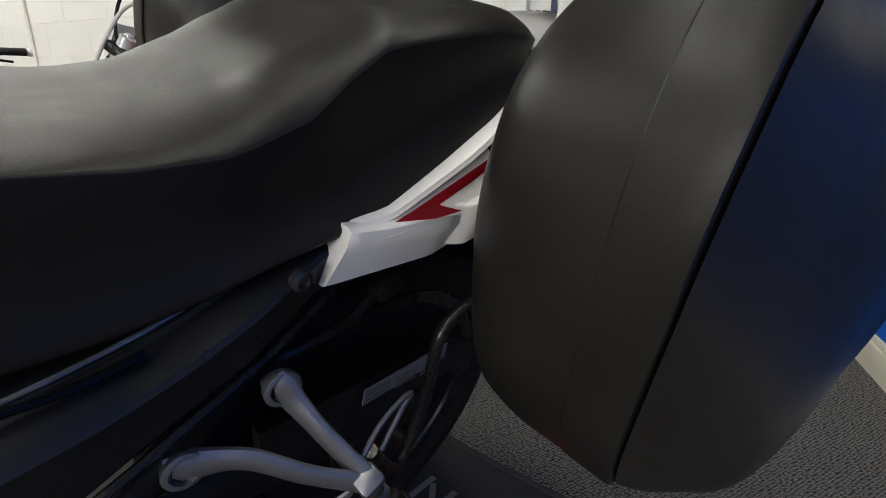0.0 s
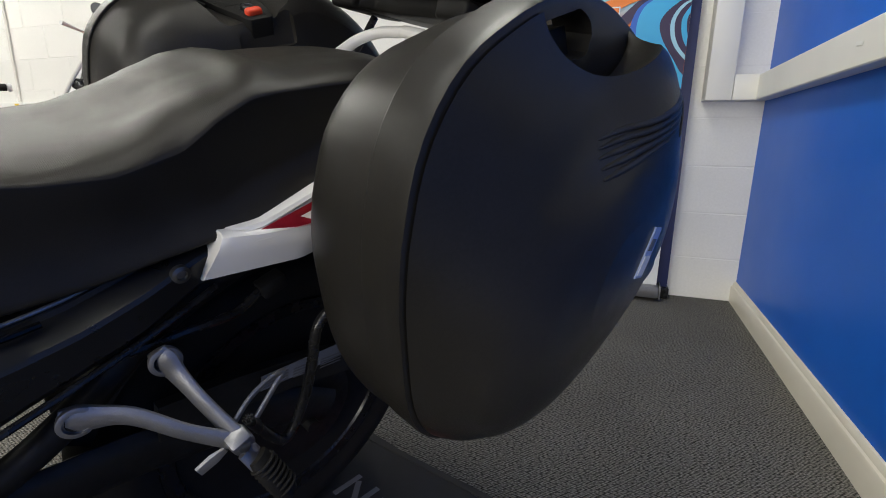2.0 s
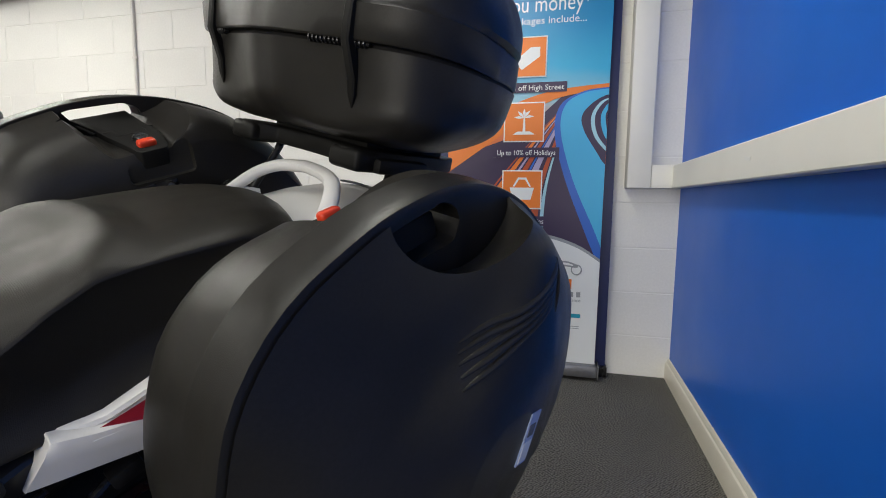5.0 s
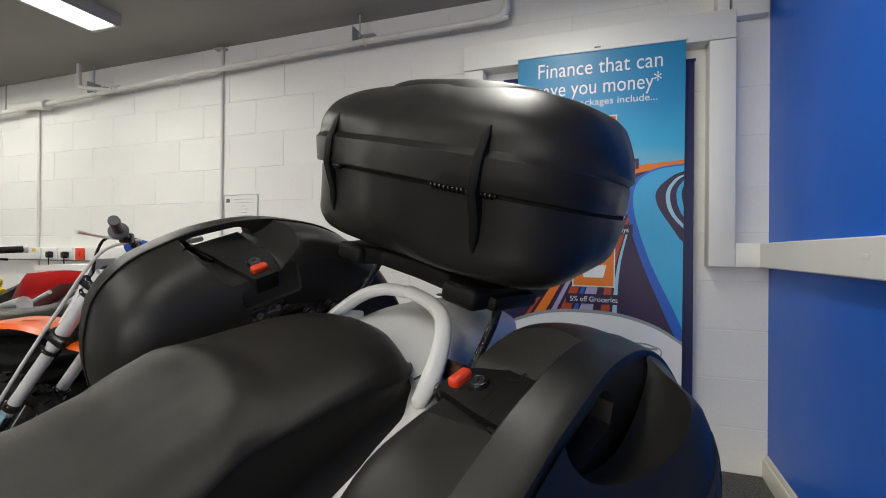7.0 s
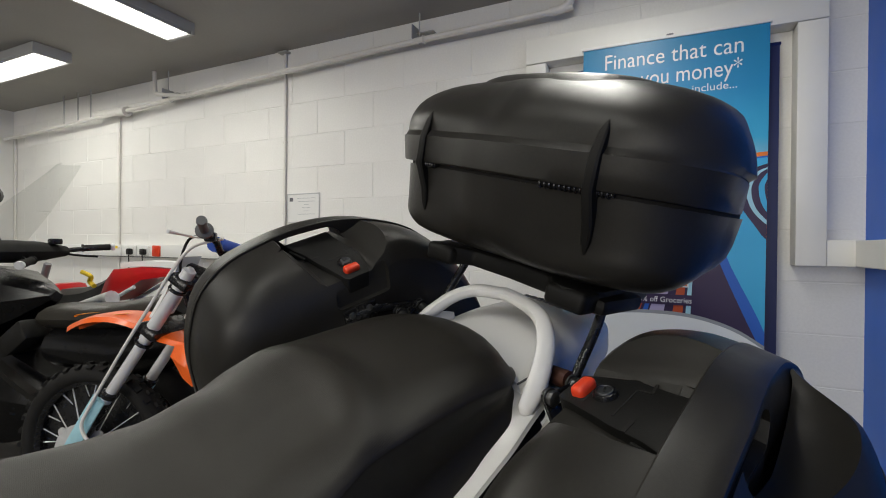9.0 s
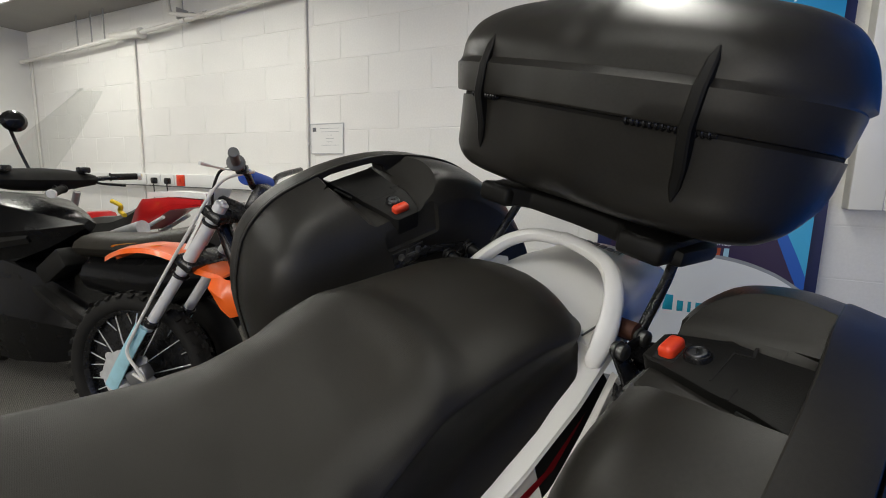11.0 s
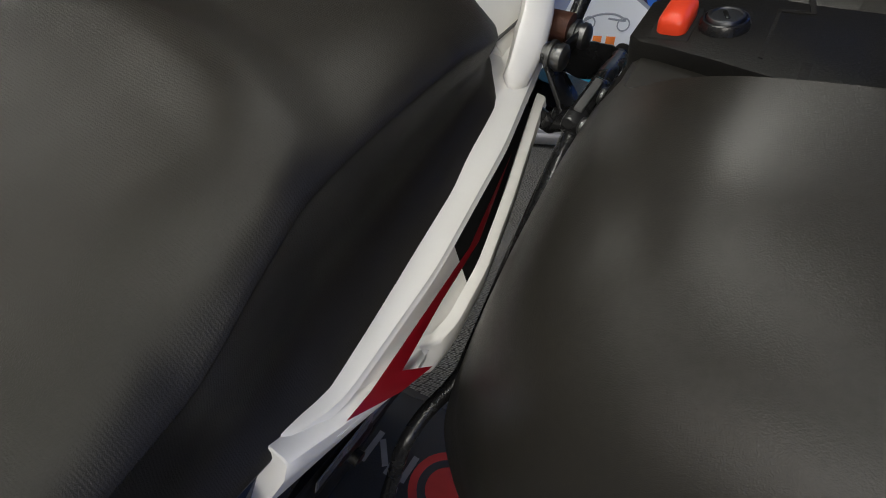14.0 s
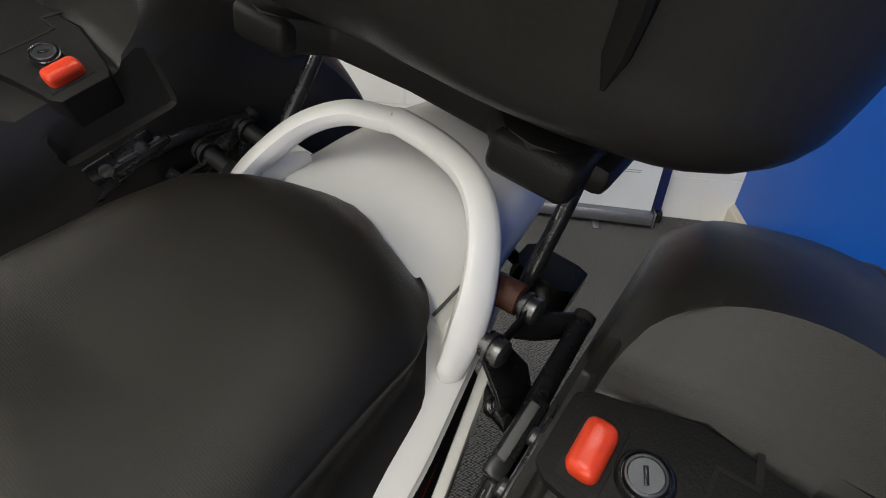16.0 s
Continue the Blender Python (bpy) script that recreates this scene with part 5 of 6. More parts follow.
def grip_hole():
    """The grip opening under the rim."""
    xs = np.linspace(0.116, -0.036, 23)
    mean, half = 0.040, 0.0762
    taper = [max(0.0, 1 - abs((x - mean) / half) ** 5) ** 0.5 for x in xs]
    top = [float(np.interp(-x, [-0.128, -0.075, 0.0, 0.075, 0.150], [0.958, 0.986, 1.012, 1.017, 1.008])) - 0.0235 for x in xs]
    return sheet([(x, t + 0.0235 * k) for x, t, k in zip(xs, top, taper)] + [(x, t - 0.0235 * k) for x, t, k in list(zip(xs, top, taper))[-2:0:-1]], 0.292, pose(0, 0.62, 0, 90, 0, 0))


def hand_scoop():
    """The pocket outside the grip: a smooth bowl, open upwards, its tail end running in towards the grip."""
    scoop = bmesh.new()
    bmesh.ops.create_uvsphere(scoop, u_segments=56, v_segments=28, radius=1.0, matrix=pose(-0.037, 0.404, 1.014, 8, 8, 10) @ Matrix.Diagonal((0.122, 0.074, 0.069, 1)))
    return scoop


def on_lid(tree, x, z, lift):
    """The point of the lid's outside at x and z, a little proud."""
    hit = tree.ray_cast(Vector((x, 0.8, z)), Vector((0, -1, 0)))
    return Vector((x, hit[0].y + lift, z))


def build_pannier(s, label):
    """A hard side case: base towards the bike, a wide rim with the grip, the lid outside, a latch plate."""
    flip = s < 0
    case = thing("pannier", label, "pannier", BIKE if s > 0 else BIKE @ Matrix.Translation((0, 0.014, 0)), group="hard side cases")
    nose = 1.0 if s > 0 else 0.965
    tilt = pose(0.0, 0.246, 0.9530, 0, 19.5, 0) @ pose(0, 0, 0, 15, 0, 0)
    outline = [(-0.026, -0.020), (0.016, -0.020), (0.0215, -0.012), (0.023, 0.0), (0.029, 0.024), (0.038, 0.055), (0.045, 0.090), (0.058, 0.124), (0.062, 0.1385), (-0.030, 0.1385), (-0.033, 0.100), (-0.036, 0.073), (-0.042, 0.040), (-0.037, 0.015), (-0.031, -0.012)]
    valley = sheet([(-0.260, 0.13), (-0.150, 0.056), (-0.105, 0.027), (-0.070, 0.010), (-0.046, 0.001), (-0.036, -0.008), (0.050, -0.012), (0.060, -0.006), (0.070, 0.010), (0.090, 0.032), (0.120, 0.055), (0.190, 0.10)], 0.30, tilt @ pose(0, 0.254, 0.002, 90, 0, 0), 0.003)
    drop = box((0.112, 0.05, 0.10), (-0.012, 0.210, 0.950), rot=(0, 18, 0), bevel=0.008)
    clear = sheet([(u * 1.04, v - 0.001) for u, v in outline], 0.10, tilt @ pose(0, 0, -0.003))
    part("base_shell", mirrored(carve(loft(case_rings(BASE_GIRTH, 4, nose)), [grip_hole(), valley, drop, clear]), flip), CASE, case, "black textured plastic base", crease=32)
    inner, outer = RIM_GIRTH
    edge = [(inner[0] - 0.001, inner[1:], -0.010), (inner[0] - 0.0008, inner[1:], 0.0004), (inner[0] + 0.0006, inner[1:], 0.0014)]
    edge += [(inner[0] + (outer[0] - inner[0]) * t, [p + (q - p) * t for p, q in zip(inner[1:], outer[1:])], 0.0016) for t in (0.15, 0.4, 0.65, 0.88)]
    edge += [(outer[0] - 0.001, outer[1:], 0.0004), (outer[0], outer[1:], -0.002), (outer[0] + 0.0004, outer[1:], -0.010)]
    part("rim", mirrored(carve(loft([case_ring(y, g, e, nose) for y, g, e in edge]), [grip_hole()]), flip), CASE, case, "wide rim with moulded grip", crease=32)
    for y, e, m in ((0.3815, 0.0036, CASE), (0.3868, 0.0026, RUBBER)) if flip else ():
        part("rim_bead", mirrored(carve(loft([case_ring(y + d, inner[1:], g, nose) for d, g in ((-0.0026, -0.004), (-0.0026, e * 0.7), (-0.0012, e), (0.0012, e), (0.0026, e * 0.7), (0.0026, -0.004))]), [grip_hole()]), flip), m, case)
    part("gasket", mirrored(carve(loft([case_ring(y, LID_GIRTH[0][1:], e, nose) for y, e in ((0.4262, -0.012), (0.4266, -0.0035), (0.4288, -0.0035), (0.4292, -0.012))]), [hand_scoop()]), flip), RUBBER, case)
    lip = [case_ring(0.4284, LID_GIRTH[0][1:], -0.004, nose), case_ring(0.4286, LID_GIRTH[0][1:], -0.001, nose)]
    whole = loft(lip + case_rings(LID_GIRTH, 4, nose)[0:])
    tree = BVHTree.FromBMesh(whole)
    lid = part("lid", mirrored(carve(whole, [hand_scoop()]), flip), CASE, case, "domed black textured lid", crease=32)
    # five moulded ribs across the lid
    for k in range(5):
        f = k / 4
        a, b = Vector((-0.157 + 0.039 * f, 0, 0.960 - 0.033 * f)), Vector((0.028 + 0.015 * f, 0, 0.899 - 0.032 * f))
        pts = [tuple(on_lid(tree, *(a.lerp(b, float(t))).xz, -0.0012)) for t in np.linspace(0, 1, 13)]
        part("lid_rib", mirrored(tube(pts, 0.0042, 10, 3, flat=(1.15, 0.75), radii=[0.0016, 0.0036, 0.0041, 0.0042, 0.0042, 0.0041, 0.0036, 0.0016]), flip), CASE, lid)
    edge = [tuple(on_lid(tree, -0.158 + 0.040 * t, 0.962 - 0.050 * t, 0.0)) for t in np.linspace(0, 1, 7)]
    part("lid_edge", mirrored(tube(edge, 0.0030, 8, 3, radii=[0.001, 0.0030, 0.0030, 0.001]), flip), CASE, lid)
    # latch plate, sloping up away from the seat and towards the tail
    plate = part("latch_plate", mirrored(sheet(outline, 0.062, tilt @ pose(0, 0, -0.061), 0.0018), flip), CASE_DARK, case, "black latch plate", crease=32)
    lay = lambda bm, x, y, z, turn=0: mirrored((bmesh.ops.transform(bm, matrix=tilt @ pose(x, y, z, 0, 0, turn), verts=bm.verts), bm)[1], flip)
    part("button_well", lay(box((0.037, 0.022, 0.002), bevel=0.0008), -0.002, 0.001, 0.0006), RUBBER, plate)
    part("release_button", lay(box((0.030, 0.0165, 0.016), bevel=0.0055, seg=4), -0.002, 0.001, 0.004), BUTTON, plate, "bright red release button")
    lock = part("lock_ring", lay(lathe([(0.0135, -0.002), (0.0130, 0.0022), (0.0118, 0.0050), (0.0108, 0.0054), (0.0104, 0.0034)], seg=32), -0.004, 0.0255, 0.001), METAL_BLACK, plate)
    barrel = part("lock_barrel", lay(lathe([(0.0100, 0.0), (0.0100, 0.0056), (0.0092, 0.0068), (0.0080, 0.0070), (0.0076, 0.0062), (0.002, 0.0062)], seg=32), -0.004, 0.0255, 0.001), CHROME, plate, "chrome key lock")
    part("key_slot", lay(box((0.0085, 0.0022, 0.0012), bevel=0.0004), -0.004, 0.0255, 0.0074, 25), METAL_BLACK, barrel)
    # joints of the latch lever
    for a, b, w in (((-0.042, 0.062), (-0.026, 0.065), 0.0030), ((-0.026, 0.066), (-0.026, 0.048), 0.0022), ((-0.0265, 0.049), (0.024, 0.0495), 0.0020), ((0.0235, 0.070), (0.0405, 0.070), 0.0044)):
        dx, dy = b[0] - a[0], b[1] - a[1]
        part("plate_joint", lay(box((math.hypot(dx, dy), w, 0.0008)), (a[0] + b[0]) / 2, (a[1] + b[1]) / 2, 0.0011, math.degrees(math.atan2(dy, dx))), RUBBER, plate)
    part("lever_hinge", mirrored(rod(tilt @ Vector((0.046, 0.080, -0.005)), tilt @ Vector((0.058, 0.118, -0.004)), 0.0026, 8), flip), CASE_DARK, plate)
    # catch plate facing the bike
    catch = part("catch_plate", mirrored(box((0.066, 0.006, 0.024), (-0.018, 0.2265, 0.882), rot=(0, 20, 0), bevel=0.002), flip), METAL_BLACK, case)
    for x, z in ((-0.001, 0.876), (-0.035, 0.889)):
        part("catch_screw", mirrored(lathe([(0.0065, 0), (0.0065, -0.003), (0.004, -0.0045)], (x, 0.2235, z), (0, 1, 0), 12), flip), BOLT, catch)
    if s > 0:
        turn = Matrix.Translation(on_lid(tree, -0.064, 0.789, 0.0010)) @ pose(0, 0, 0, 0, -9, 0)
        st = part("sticker", box((0.024, 0.0016, 0.060)), LABEL_BLUE, case, "small blue and white sticker", matrix=turn)
        part("sticker_panel", box((0.020, 0.0010, 0.024), (0, 0.0010, -0.015)), PAPER, st)
        part("sticker_mark", box((0.014, 0.0010, 0.014), (0.001, 0.0010, 0.010)), MAT_GREY, st)
    return case


build_pannier(1, "black hard pannier beside the seat with red button and ribbed lid")
build_pannier(-1, "black hard pannier across the seat with red button and carry handle")


# the same for the top case: (z, shares of its reach from the front, by the side, to the back)
TUB_GIRTH = [
    (1.0398, 0.746, 0.772, 0.710, 0.573, 0.481, 0.452, 0.440),
    (1.0499, 0.875, 0.905, 0.854, 0.667, 0.564, 0.541, 0.525),
    (1.0719, 0.986, 0.938, 0.939, 0.810, 0.697, 0.642, 0.608),
    (1.1021, 1.041, 0.958, 0.957, 0.909, 0.785, 0.709, 0.657),
    (1.1603, 1.088, 1.020, 0.967, 0.930, 0.827, 0.752, 0.695),
]
LIP_GIRTH = [
    (1.1683, 1.131, 1.066, 0.996, 0.918, 0.828, 0.776, 0.730),
    (1.2104, 1.121, 1.080, 1.022, 0.924, 0.817, 0.771, 0.731),
]
DOME_GIRTH = [
    (1.2185, 1.080, 1.048, 1.009, 0.950, 0.803, 0.752, 0.713),
    (1.2476, 1.049, 1.039, 0.996, 0.921, 0.804, 0.747, 0.703),
    (1.2777, 0.967, 0.955, 0.935, 0.869, 0.775, 0.713, 0.662),
    (1.3028, 0.845, 0.798, 0.806, 0.803, 0.702, 0.640, 0.590),
    (1.3185, 0.685, 0.637, 0.614, 0.618, 0.574, 0.524, 0.481),
    (1.3275, 0.462, 0.434, 0.417, 0.413, 0.390, 0.358, 0.329),
    (1.3320, 0.164, 0.155, 0.149, 0.147, 0.139, 0.128, 0.118),
]


def box_ring(z, shares, grow=0.0):
    """A section of the top case, square in front and narrow behind."""
    cx, hx, hy = -0.285, 0.215, 0.291
    polar = []
    for i in range(144):
        c, s = math.cos(2 * math.pi * i / 144), math.sin(2 * math.pi * i / 144)
        x, y = math.copysign(abs(c) ** (0.42 if c > 0 else 0.62), c) * hx, math.copysign(abs(s) ** 0.50, s) * hy
        polar.append((math.atan2(y, x), math.hypot(x, y)))
    polar.sort()
    angles, reach = [p[0] for p in polar], [p[1] for p in polar]
    pts = []
    for i in range(96):
        a = 2 * math.pi * i / 96
        u = min(a, 2 * math.pi - a) / (math.pi / 6)
        k = min(int(u), 5)
        f = u - k
        four = (-0.5 * f + f * f - 0.5 * f ** 3, 1 - 2.5 * f * f + 1.5 * f ** 3, 0.5 * f + 2 * f * f - 1.5 * f ** 3, -0.5 * f * f + 0.5 * f ** 3)
        share = sum(shares[6 - abs(6 - abs(k + j - 1))] * w for j, w in enumerate(four))
        r = float(np.interp(a if a <= math.pi else a - 2 * math.pi, angles, reach, period=2 * math.pi)) * share + grow
        pts.append(Vector((cx + r * math.cos(a), r * math.sin(a), z)))
    return pts


def build_top_case():
    case = thing("top_case", "large black hinged top case on the luggage plate", "top case", BIKE)
    tub = loft([box_ring(r[0], r[1:]) for r in smooth_table(TUB_GIRTH, 3)])
    lip_rows = [(1.1655, LIP_GIRTH[0][1:], -0.004), (1.1660, LIP_GIRTH[0][1:], -0.001), (1.1685, LIP_GIRTH[0][1:], 0.0008)]
    lip_rows += [(1.190, [(p + q) / 2 for p, q in zip(LIP_GIRTH[0][1:], LIP_GIRTH[1][1:])], 0.0010), (1.2085, LIP_GIRTH[1][1:], 0.0004), (1.2115, LIP_GIRTH[1][1:], -0.0025)]
    dome = loft([box_ring(z, g, e) for z, g, e in lip_rows] + [box_ring(r[0], r[1:]) for r in smooth_table(DOME_GIRTH, 3)])
    tree, tub_tree = BVHTree.FromBMesh(dome), BVHTree.FromBMesh(tub)
    part("lower_shell", tub, CASE, case, "black textured plastic shell", crease=30)
    part("seam", loft([box_ring(z, TUB_GIRTH[-1][1:], -0.004) for z in (1.159, 1.1665)]), RUBBER, case)
    lid = part("lid", dome, CASE, case, "domed black lid", crease=30)
    part("lid_panel", loft([[Vector((-0.258 + (0.128 if math.cos(a) > 0 else 0.10) * k * math.copysign(abs(math.cos(a)) ** 0.7, math.cos(a)), 0.165 * k * math.copysign(abs(math.sin(a)) ** 0.7, math.sin(a)), z)) for a in np.linspace(0, 2 * math.pi, 57)[:-1]] for z, k in ((1.304, 1.12), (1.312, 1.06), (1.3200, 1.0), (1.3255, 0.93), (1.3290, 0.80), (1.3315, 0.55), (1.3320, 0.2))]), CASE, lid, "raised centre panel of the lid")

    def face(y, z):
        hit = (tree if z > 1.164 else tub_tree).ray_cast(Vector((0.3, y, z)), Vector((-1, 0, 0)))
        return hit[0].x
    # moulded hinge straps, pointed at both ends
    for y0 in (0.1645, -0.156):
        rows = []
        for z, w, d in ((1.250, 0.0012, 0.001), (1.236, 0.0060, 0.005), (1.205, 0.0075, 0.006), (1.164, 0.0075, 0.008), (1.120, 0.0075, 0.007), (1.100, 0.0065, 0.006), (1.083, 0.0012, 0.001)):
            x = face(y0, z if abs(z - 1.164) > 0.004 else 1.172)
            y = y0 + (z - 1.164) * 0.03
            rows.append([Vector((x - 0.006, y - w, z)), Vector((x + d * 0.7, y - w, z)), Vector((x + d, y - w * 0.6, z)), Vector((x + d, y + w * 0.6, z)), Vector((x + d * 0.7, y + w, z)), Vector((x - 0.006, y + w, z))])
        part("hinge_strap", loft(rows), CASE_DARK, case, "moulded hinge strap", crease=25)
    for y0, n in ((0.096, 14), (-0.180, 9)):
        x = face(y0, 1.158) + 0.0045
        x2 = face(y0 + 0.0068 * n, 1.158) + 0.0045
        pin = part("hinge_pin", rod((x, y0 - 0.004, 1.1635), (x2, y0 + 0.0068 * n, 1.1635), 0.0035, 8), METAL_BLACK, case, "coiled hinge")
        for k in range(n):
            part("hinge_coil", torus(0.0042, 0.0020, (x + (x2 - x) * k / n, y0 + 0.0068 * k, 1.1635), (0, 1, 0.1), 12, 6), METAL_BLACK, pin)
    part("foot", box((0.20, 0.24, 0.012), (-0.27, 0, 1.0345), bevel=0.004), CASE_DARK, case)
    return case


build_top_case()


# ---- mat under the motorcycle ----
def build_mat():
    mat = thing("garage_mat", "black rubber display mat under the motorcycle with red ring print", "mat", Matrix.Translation((-0.4195, 0.6912, 0)) @ Matrix.Rotation(radians(-111.80), 4, "Z"))
    part("rubber_sheet", box((1.60, 0.94, 0.005), (0.545, 0.0, 0.003), bevel=0.002), MAT_BLACK, mat)
    for s in (1, -1):
        part("raised_edge", box((1.60, 0.016, 0.004), (0.545, s * 0.46, 0.006), bevel=0.0015), MAT_BLACK, mat)
    part("end_edge", box((0.016, 0.90, 0.004), (-0.235, 0, 0.006), rot=(0, 0, 5), bevel=0.0015), MAT_BLACK, mat)
    part("printed_ring", torus(0.070, 0.011, (-0.089, 0.278, 0.0048), (0, 0, 1), 36, 8, flat=0.12), MAT_RED, mat)
    part("printed_disc", lathe([(0.045, 0.0), (0.045, 0.0008)], (-0.089, 0.278, 0.0055), (0, 0, 1), 28), MAT_RED, mat)
    for k, (x, y, w, r) in enumerate(((-0.090, 0.095, 0.075, 0), (-0.090, 0.125, 0.060, 40), (-0.090, 0.155, 0.075, 0), (-0.085, 0.190, 0.06, 0))):
        part("printed_bar", box((w, 0.013, 0.0008), (x, y, 0.0062), rot=(0, 0, r)), MAT_GREY, mat)


build_mat()


# ---- the other machines on show ----
def build_dirt_bike():
    m = pose(-1.733, 0.981, 0, 0, 0, -164)
    bike = thing("dirt_bike", "orange motocross bike with spoked front wheel and blue bar pad", "motorcycle", m)
    c = (0, 0, 0.302)
    wheel = part("front_wheel", lathe([(0.236, -0.022), (0.244, -0.024), (0.246, -0.014), (0.232, -0.008), (0.232, 0.008), (0.246, 0.014), (0.244, 0.024), (0.236, 0.022), (0.226, 0.010), (0.226, -0.010)], c, (0, 1, 0), 48), METAL_BLACK, bike, "black spoked front wheel")
    tyre = part("tyre", torus(0.264, 0.033, c, (0, 1, 0), 56, 12, flat=1.15), RUBBER, wheel, "knobbly black tyre")
    for k in range(36):
        a = 2 * math.pi * k / 36
        for s in (-1, 0, 1):
            aa = a + (0.09 if s == 0 else 0)
            r = 0.298 if s == 0 else 0.290
            part("knob", box((0.016, 0.020, 0.014), (r * math.cos(aa), s * 0.024, 0.302 + r * math.sin(aa)), rot=(s * -30, -math.degrees(aa) + 90, 0)), RUBBER, tyre)
    part("hub", lathe([(0.030, -0.05), (0.036, -0.045), (0.026, -0.02), (0.026, 0.02), (0.036, 0.045), (0.030, 0.05)], c, (0, 1, 0), 20), STEEL, wheel)
    for k in range(28):
        a = 2 * math.pi * k / 28
        s = 1 if k % 2 else -1
        b = a + (0.25 if k % 4 < 2 else -0.25)
        part("spoke", rod((0.033 * math.cos(b), s * 0.045, 0.302 + 0.033 * math.sin(b)), (0.233 * math.cos(a), 0, 0.302 + 0.233 * math.sin(a)), 0.0024, 6), STEEL, wheel)
    part("brake_disc", lathe([(0.055, 0.060), (0.105, 0.060), (0.105, 0.064), (0.055, 0.064)], c, (0, 1, 0), 32), STEEL, wheel, "drilled brake disc")
    for k in range(8):
        a = 2 * math.pi * k / 8
        part("disc_lobe", lathe([(0.016, 0.0595), (0.016, 0.0645)], (0.103 * math.cos(a), 0, 0.302 + 0.103 * math.sin(a)), (0, 1, 0), 10), STEEL, wheel)
    part("axle_nut", lathe([(0.016, 0.05), (0.016, 0.095), (0.010, 0.10)], c, (0, 1, 0), 14), STEEL, wheel)
    for s in (1, -1):
        leg = part("fork_leg", tube([(0.012, s * 0.085, 0.310), (-0.062, s * 0.085, 0.42), (-0.118, s * 0.085, 0.50)], 0.022, 12, 3), METAL_BLACK, bike, "black fork slider")
        part("stanchion", rod((-0.095, s * 0.085, 0.468), (-0.290, s * 0.085, 0.742), 0.0185, 16), SILVER, leg, "bright fork stanchion")
        part("stanchion_seal", lathe([(0.024, -0.006), (0.026, 0.0), (0.026, 0.012), (0.022, 0.016)], (-0.135, s * 0.085, 0.522), (-0.58, 0, 0.815), 16), METAL_BLACK, leg)
        part("upper_tube", rod((-0.272, s * 0.085, 0.717), (-0.425, s * 0.085, 0.935), 0.0215, 16), SILVER, leg)
        part("fork_cap", lathe([(0.0215, 0), (0.0215, 0.008), (0.013, 0.012), (0.010, 0.018)], (-0.425, s * 0.085, 0.935), (-0.58, 0, 0.815), 16), STEEL, leg)
        part("fork_guard", tube([(0.022, s * 0.110, 0.285), (-0.045, s * 0.110, 0.40), (-0.118, s * 0.108, 0.515)], 0.026, 10, 3, flat=(0.30, 1.0)), SKY_BLUE, leg, "pale blue fork guard")
        for x, z in ((-0.262, 0.702), (-0.385, 0.878)):
            part("clamp_band", torus(0.0235, 0.006, (x, s * 0.085, z), (-0.58, 0, 0.815), 18, 8), METAL_BLACK, leg)
    part("caliper", box((0.085, 0.045, 0.055), (-0.075, 0.085, 0.330), rot=(0, 30, 0), bevel=0.012), ALU, bike, "alloy brake caliper")
    part("brake_hose", tube([(-0.075, 0.112, 0.345), (-0.130, 0.122, 0.330), (-0.110, 0.132, 0.375), (-0.075, 0.130, 0.430), (-0.105, 0.126, 0.50), (-0.215, 0.122, 0.68), (-0.335, 0.118, 0.86), (-0.395, 0.110, 0.955), (-0.450, 0.095, 1.020), (-0.530, 0.06, 1.045)], 0.0055, 8, 6), PIPE_WHITE, bike, "pale grey braided brake hose")
    for z, x in ((0.742, -0.290), (0.905, -0.403)):
        part("triple_clamp", box((0.075, 0.225, 0.034), (x, 0, z), rot=(0, -35, 0), bevel=0.010), METAL_BLACK, bike)
    # front fender
    rings = []
    for t in np.linspace(0, 1, 22):
        x = 0.10 - 0.52 * t
        z = 0.735 + 0.052 * math.sin(math.pi * min(1, t * 1.25)) + 0.0 * t - 0.10 * max(0, t - 0.75)
        w = 0.025 + 0.055 * min(1, t * 4) + 0.012 * t
        rings.append([Vector((x, -w, z - 0.022)), Vector((x, -w * 0.9, z - 0.006)), Vector((x, -w * 0.4, z + 0.002)), Vector((x, w * 0.4, z + 0.002)), Vector((x, w * 0.9, z - 0.006)), Vector((x, w, z - 0.022)),
                      Vector((x, w * 0.85, z - 0.012)), Vector((x, 0, z - 0.005)), Vector((x, -w * 0.85, z - 0.012))])
    fender = part("front_fender", loft(rings), ORANGE, bike, "orange front mudguard with yellow flashes")
    for x0 in (0.0, -0.12):
        part("fender_flash", tube([(x0 + 0.06, 0.030, 0.768), (x0 + 0.02, 0.050, 0.781), (x0 - 0.05, 0.036, 0.790)], 0.010, 8, 4, flat=(1.0, 0.12), radii=[0.002, 0.010, 0.002]), YELLOW, fender)
    # radiator shrouds, plate, frame behind
    for s in (1, -1):
        part("radiator_shroud", loft([[Vector((x, s * y, z1)), Vector((x, s * (y + 0.02), (z1 + z2) / 2)), Vector((x, s * y, z2)), Vector((x, s * (y - 0.03), (z1 + z2) / 2))] for x, y, z1, z2 in ((-0.385, 0.095, 0.64, 0.70), (-0.420, 0.105, 0.60, 0.705), (-0.455, 0.108, 0.575, 0.70), (-0.50, 0.09, 0.585, 0.69))]), ORANGE, bike, "orange radiator shroud")
    part("number_plate", loft([[Vector((x, y, z)) for y in (-0.05, 0.0, 0.05)] + [Vector((x - 0.012, y, z)) for y in (0.05, 0.0, -0.05)] for x, z in ((-0.250, 0.78), (-0.300, 0.86), (-0.360, 0.985))]), PVC, bike, "white front number board")
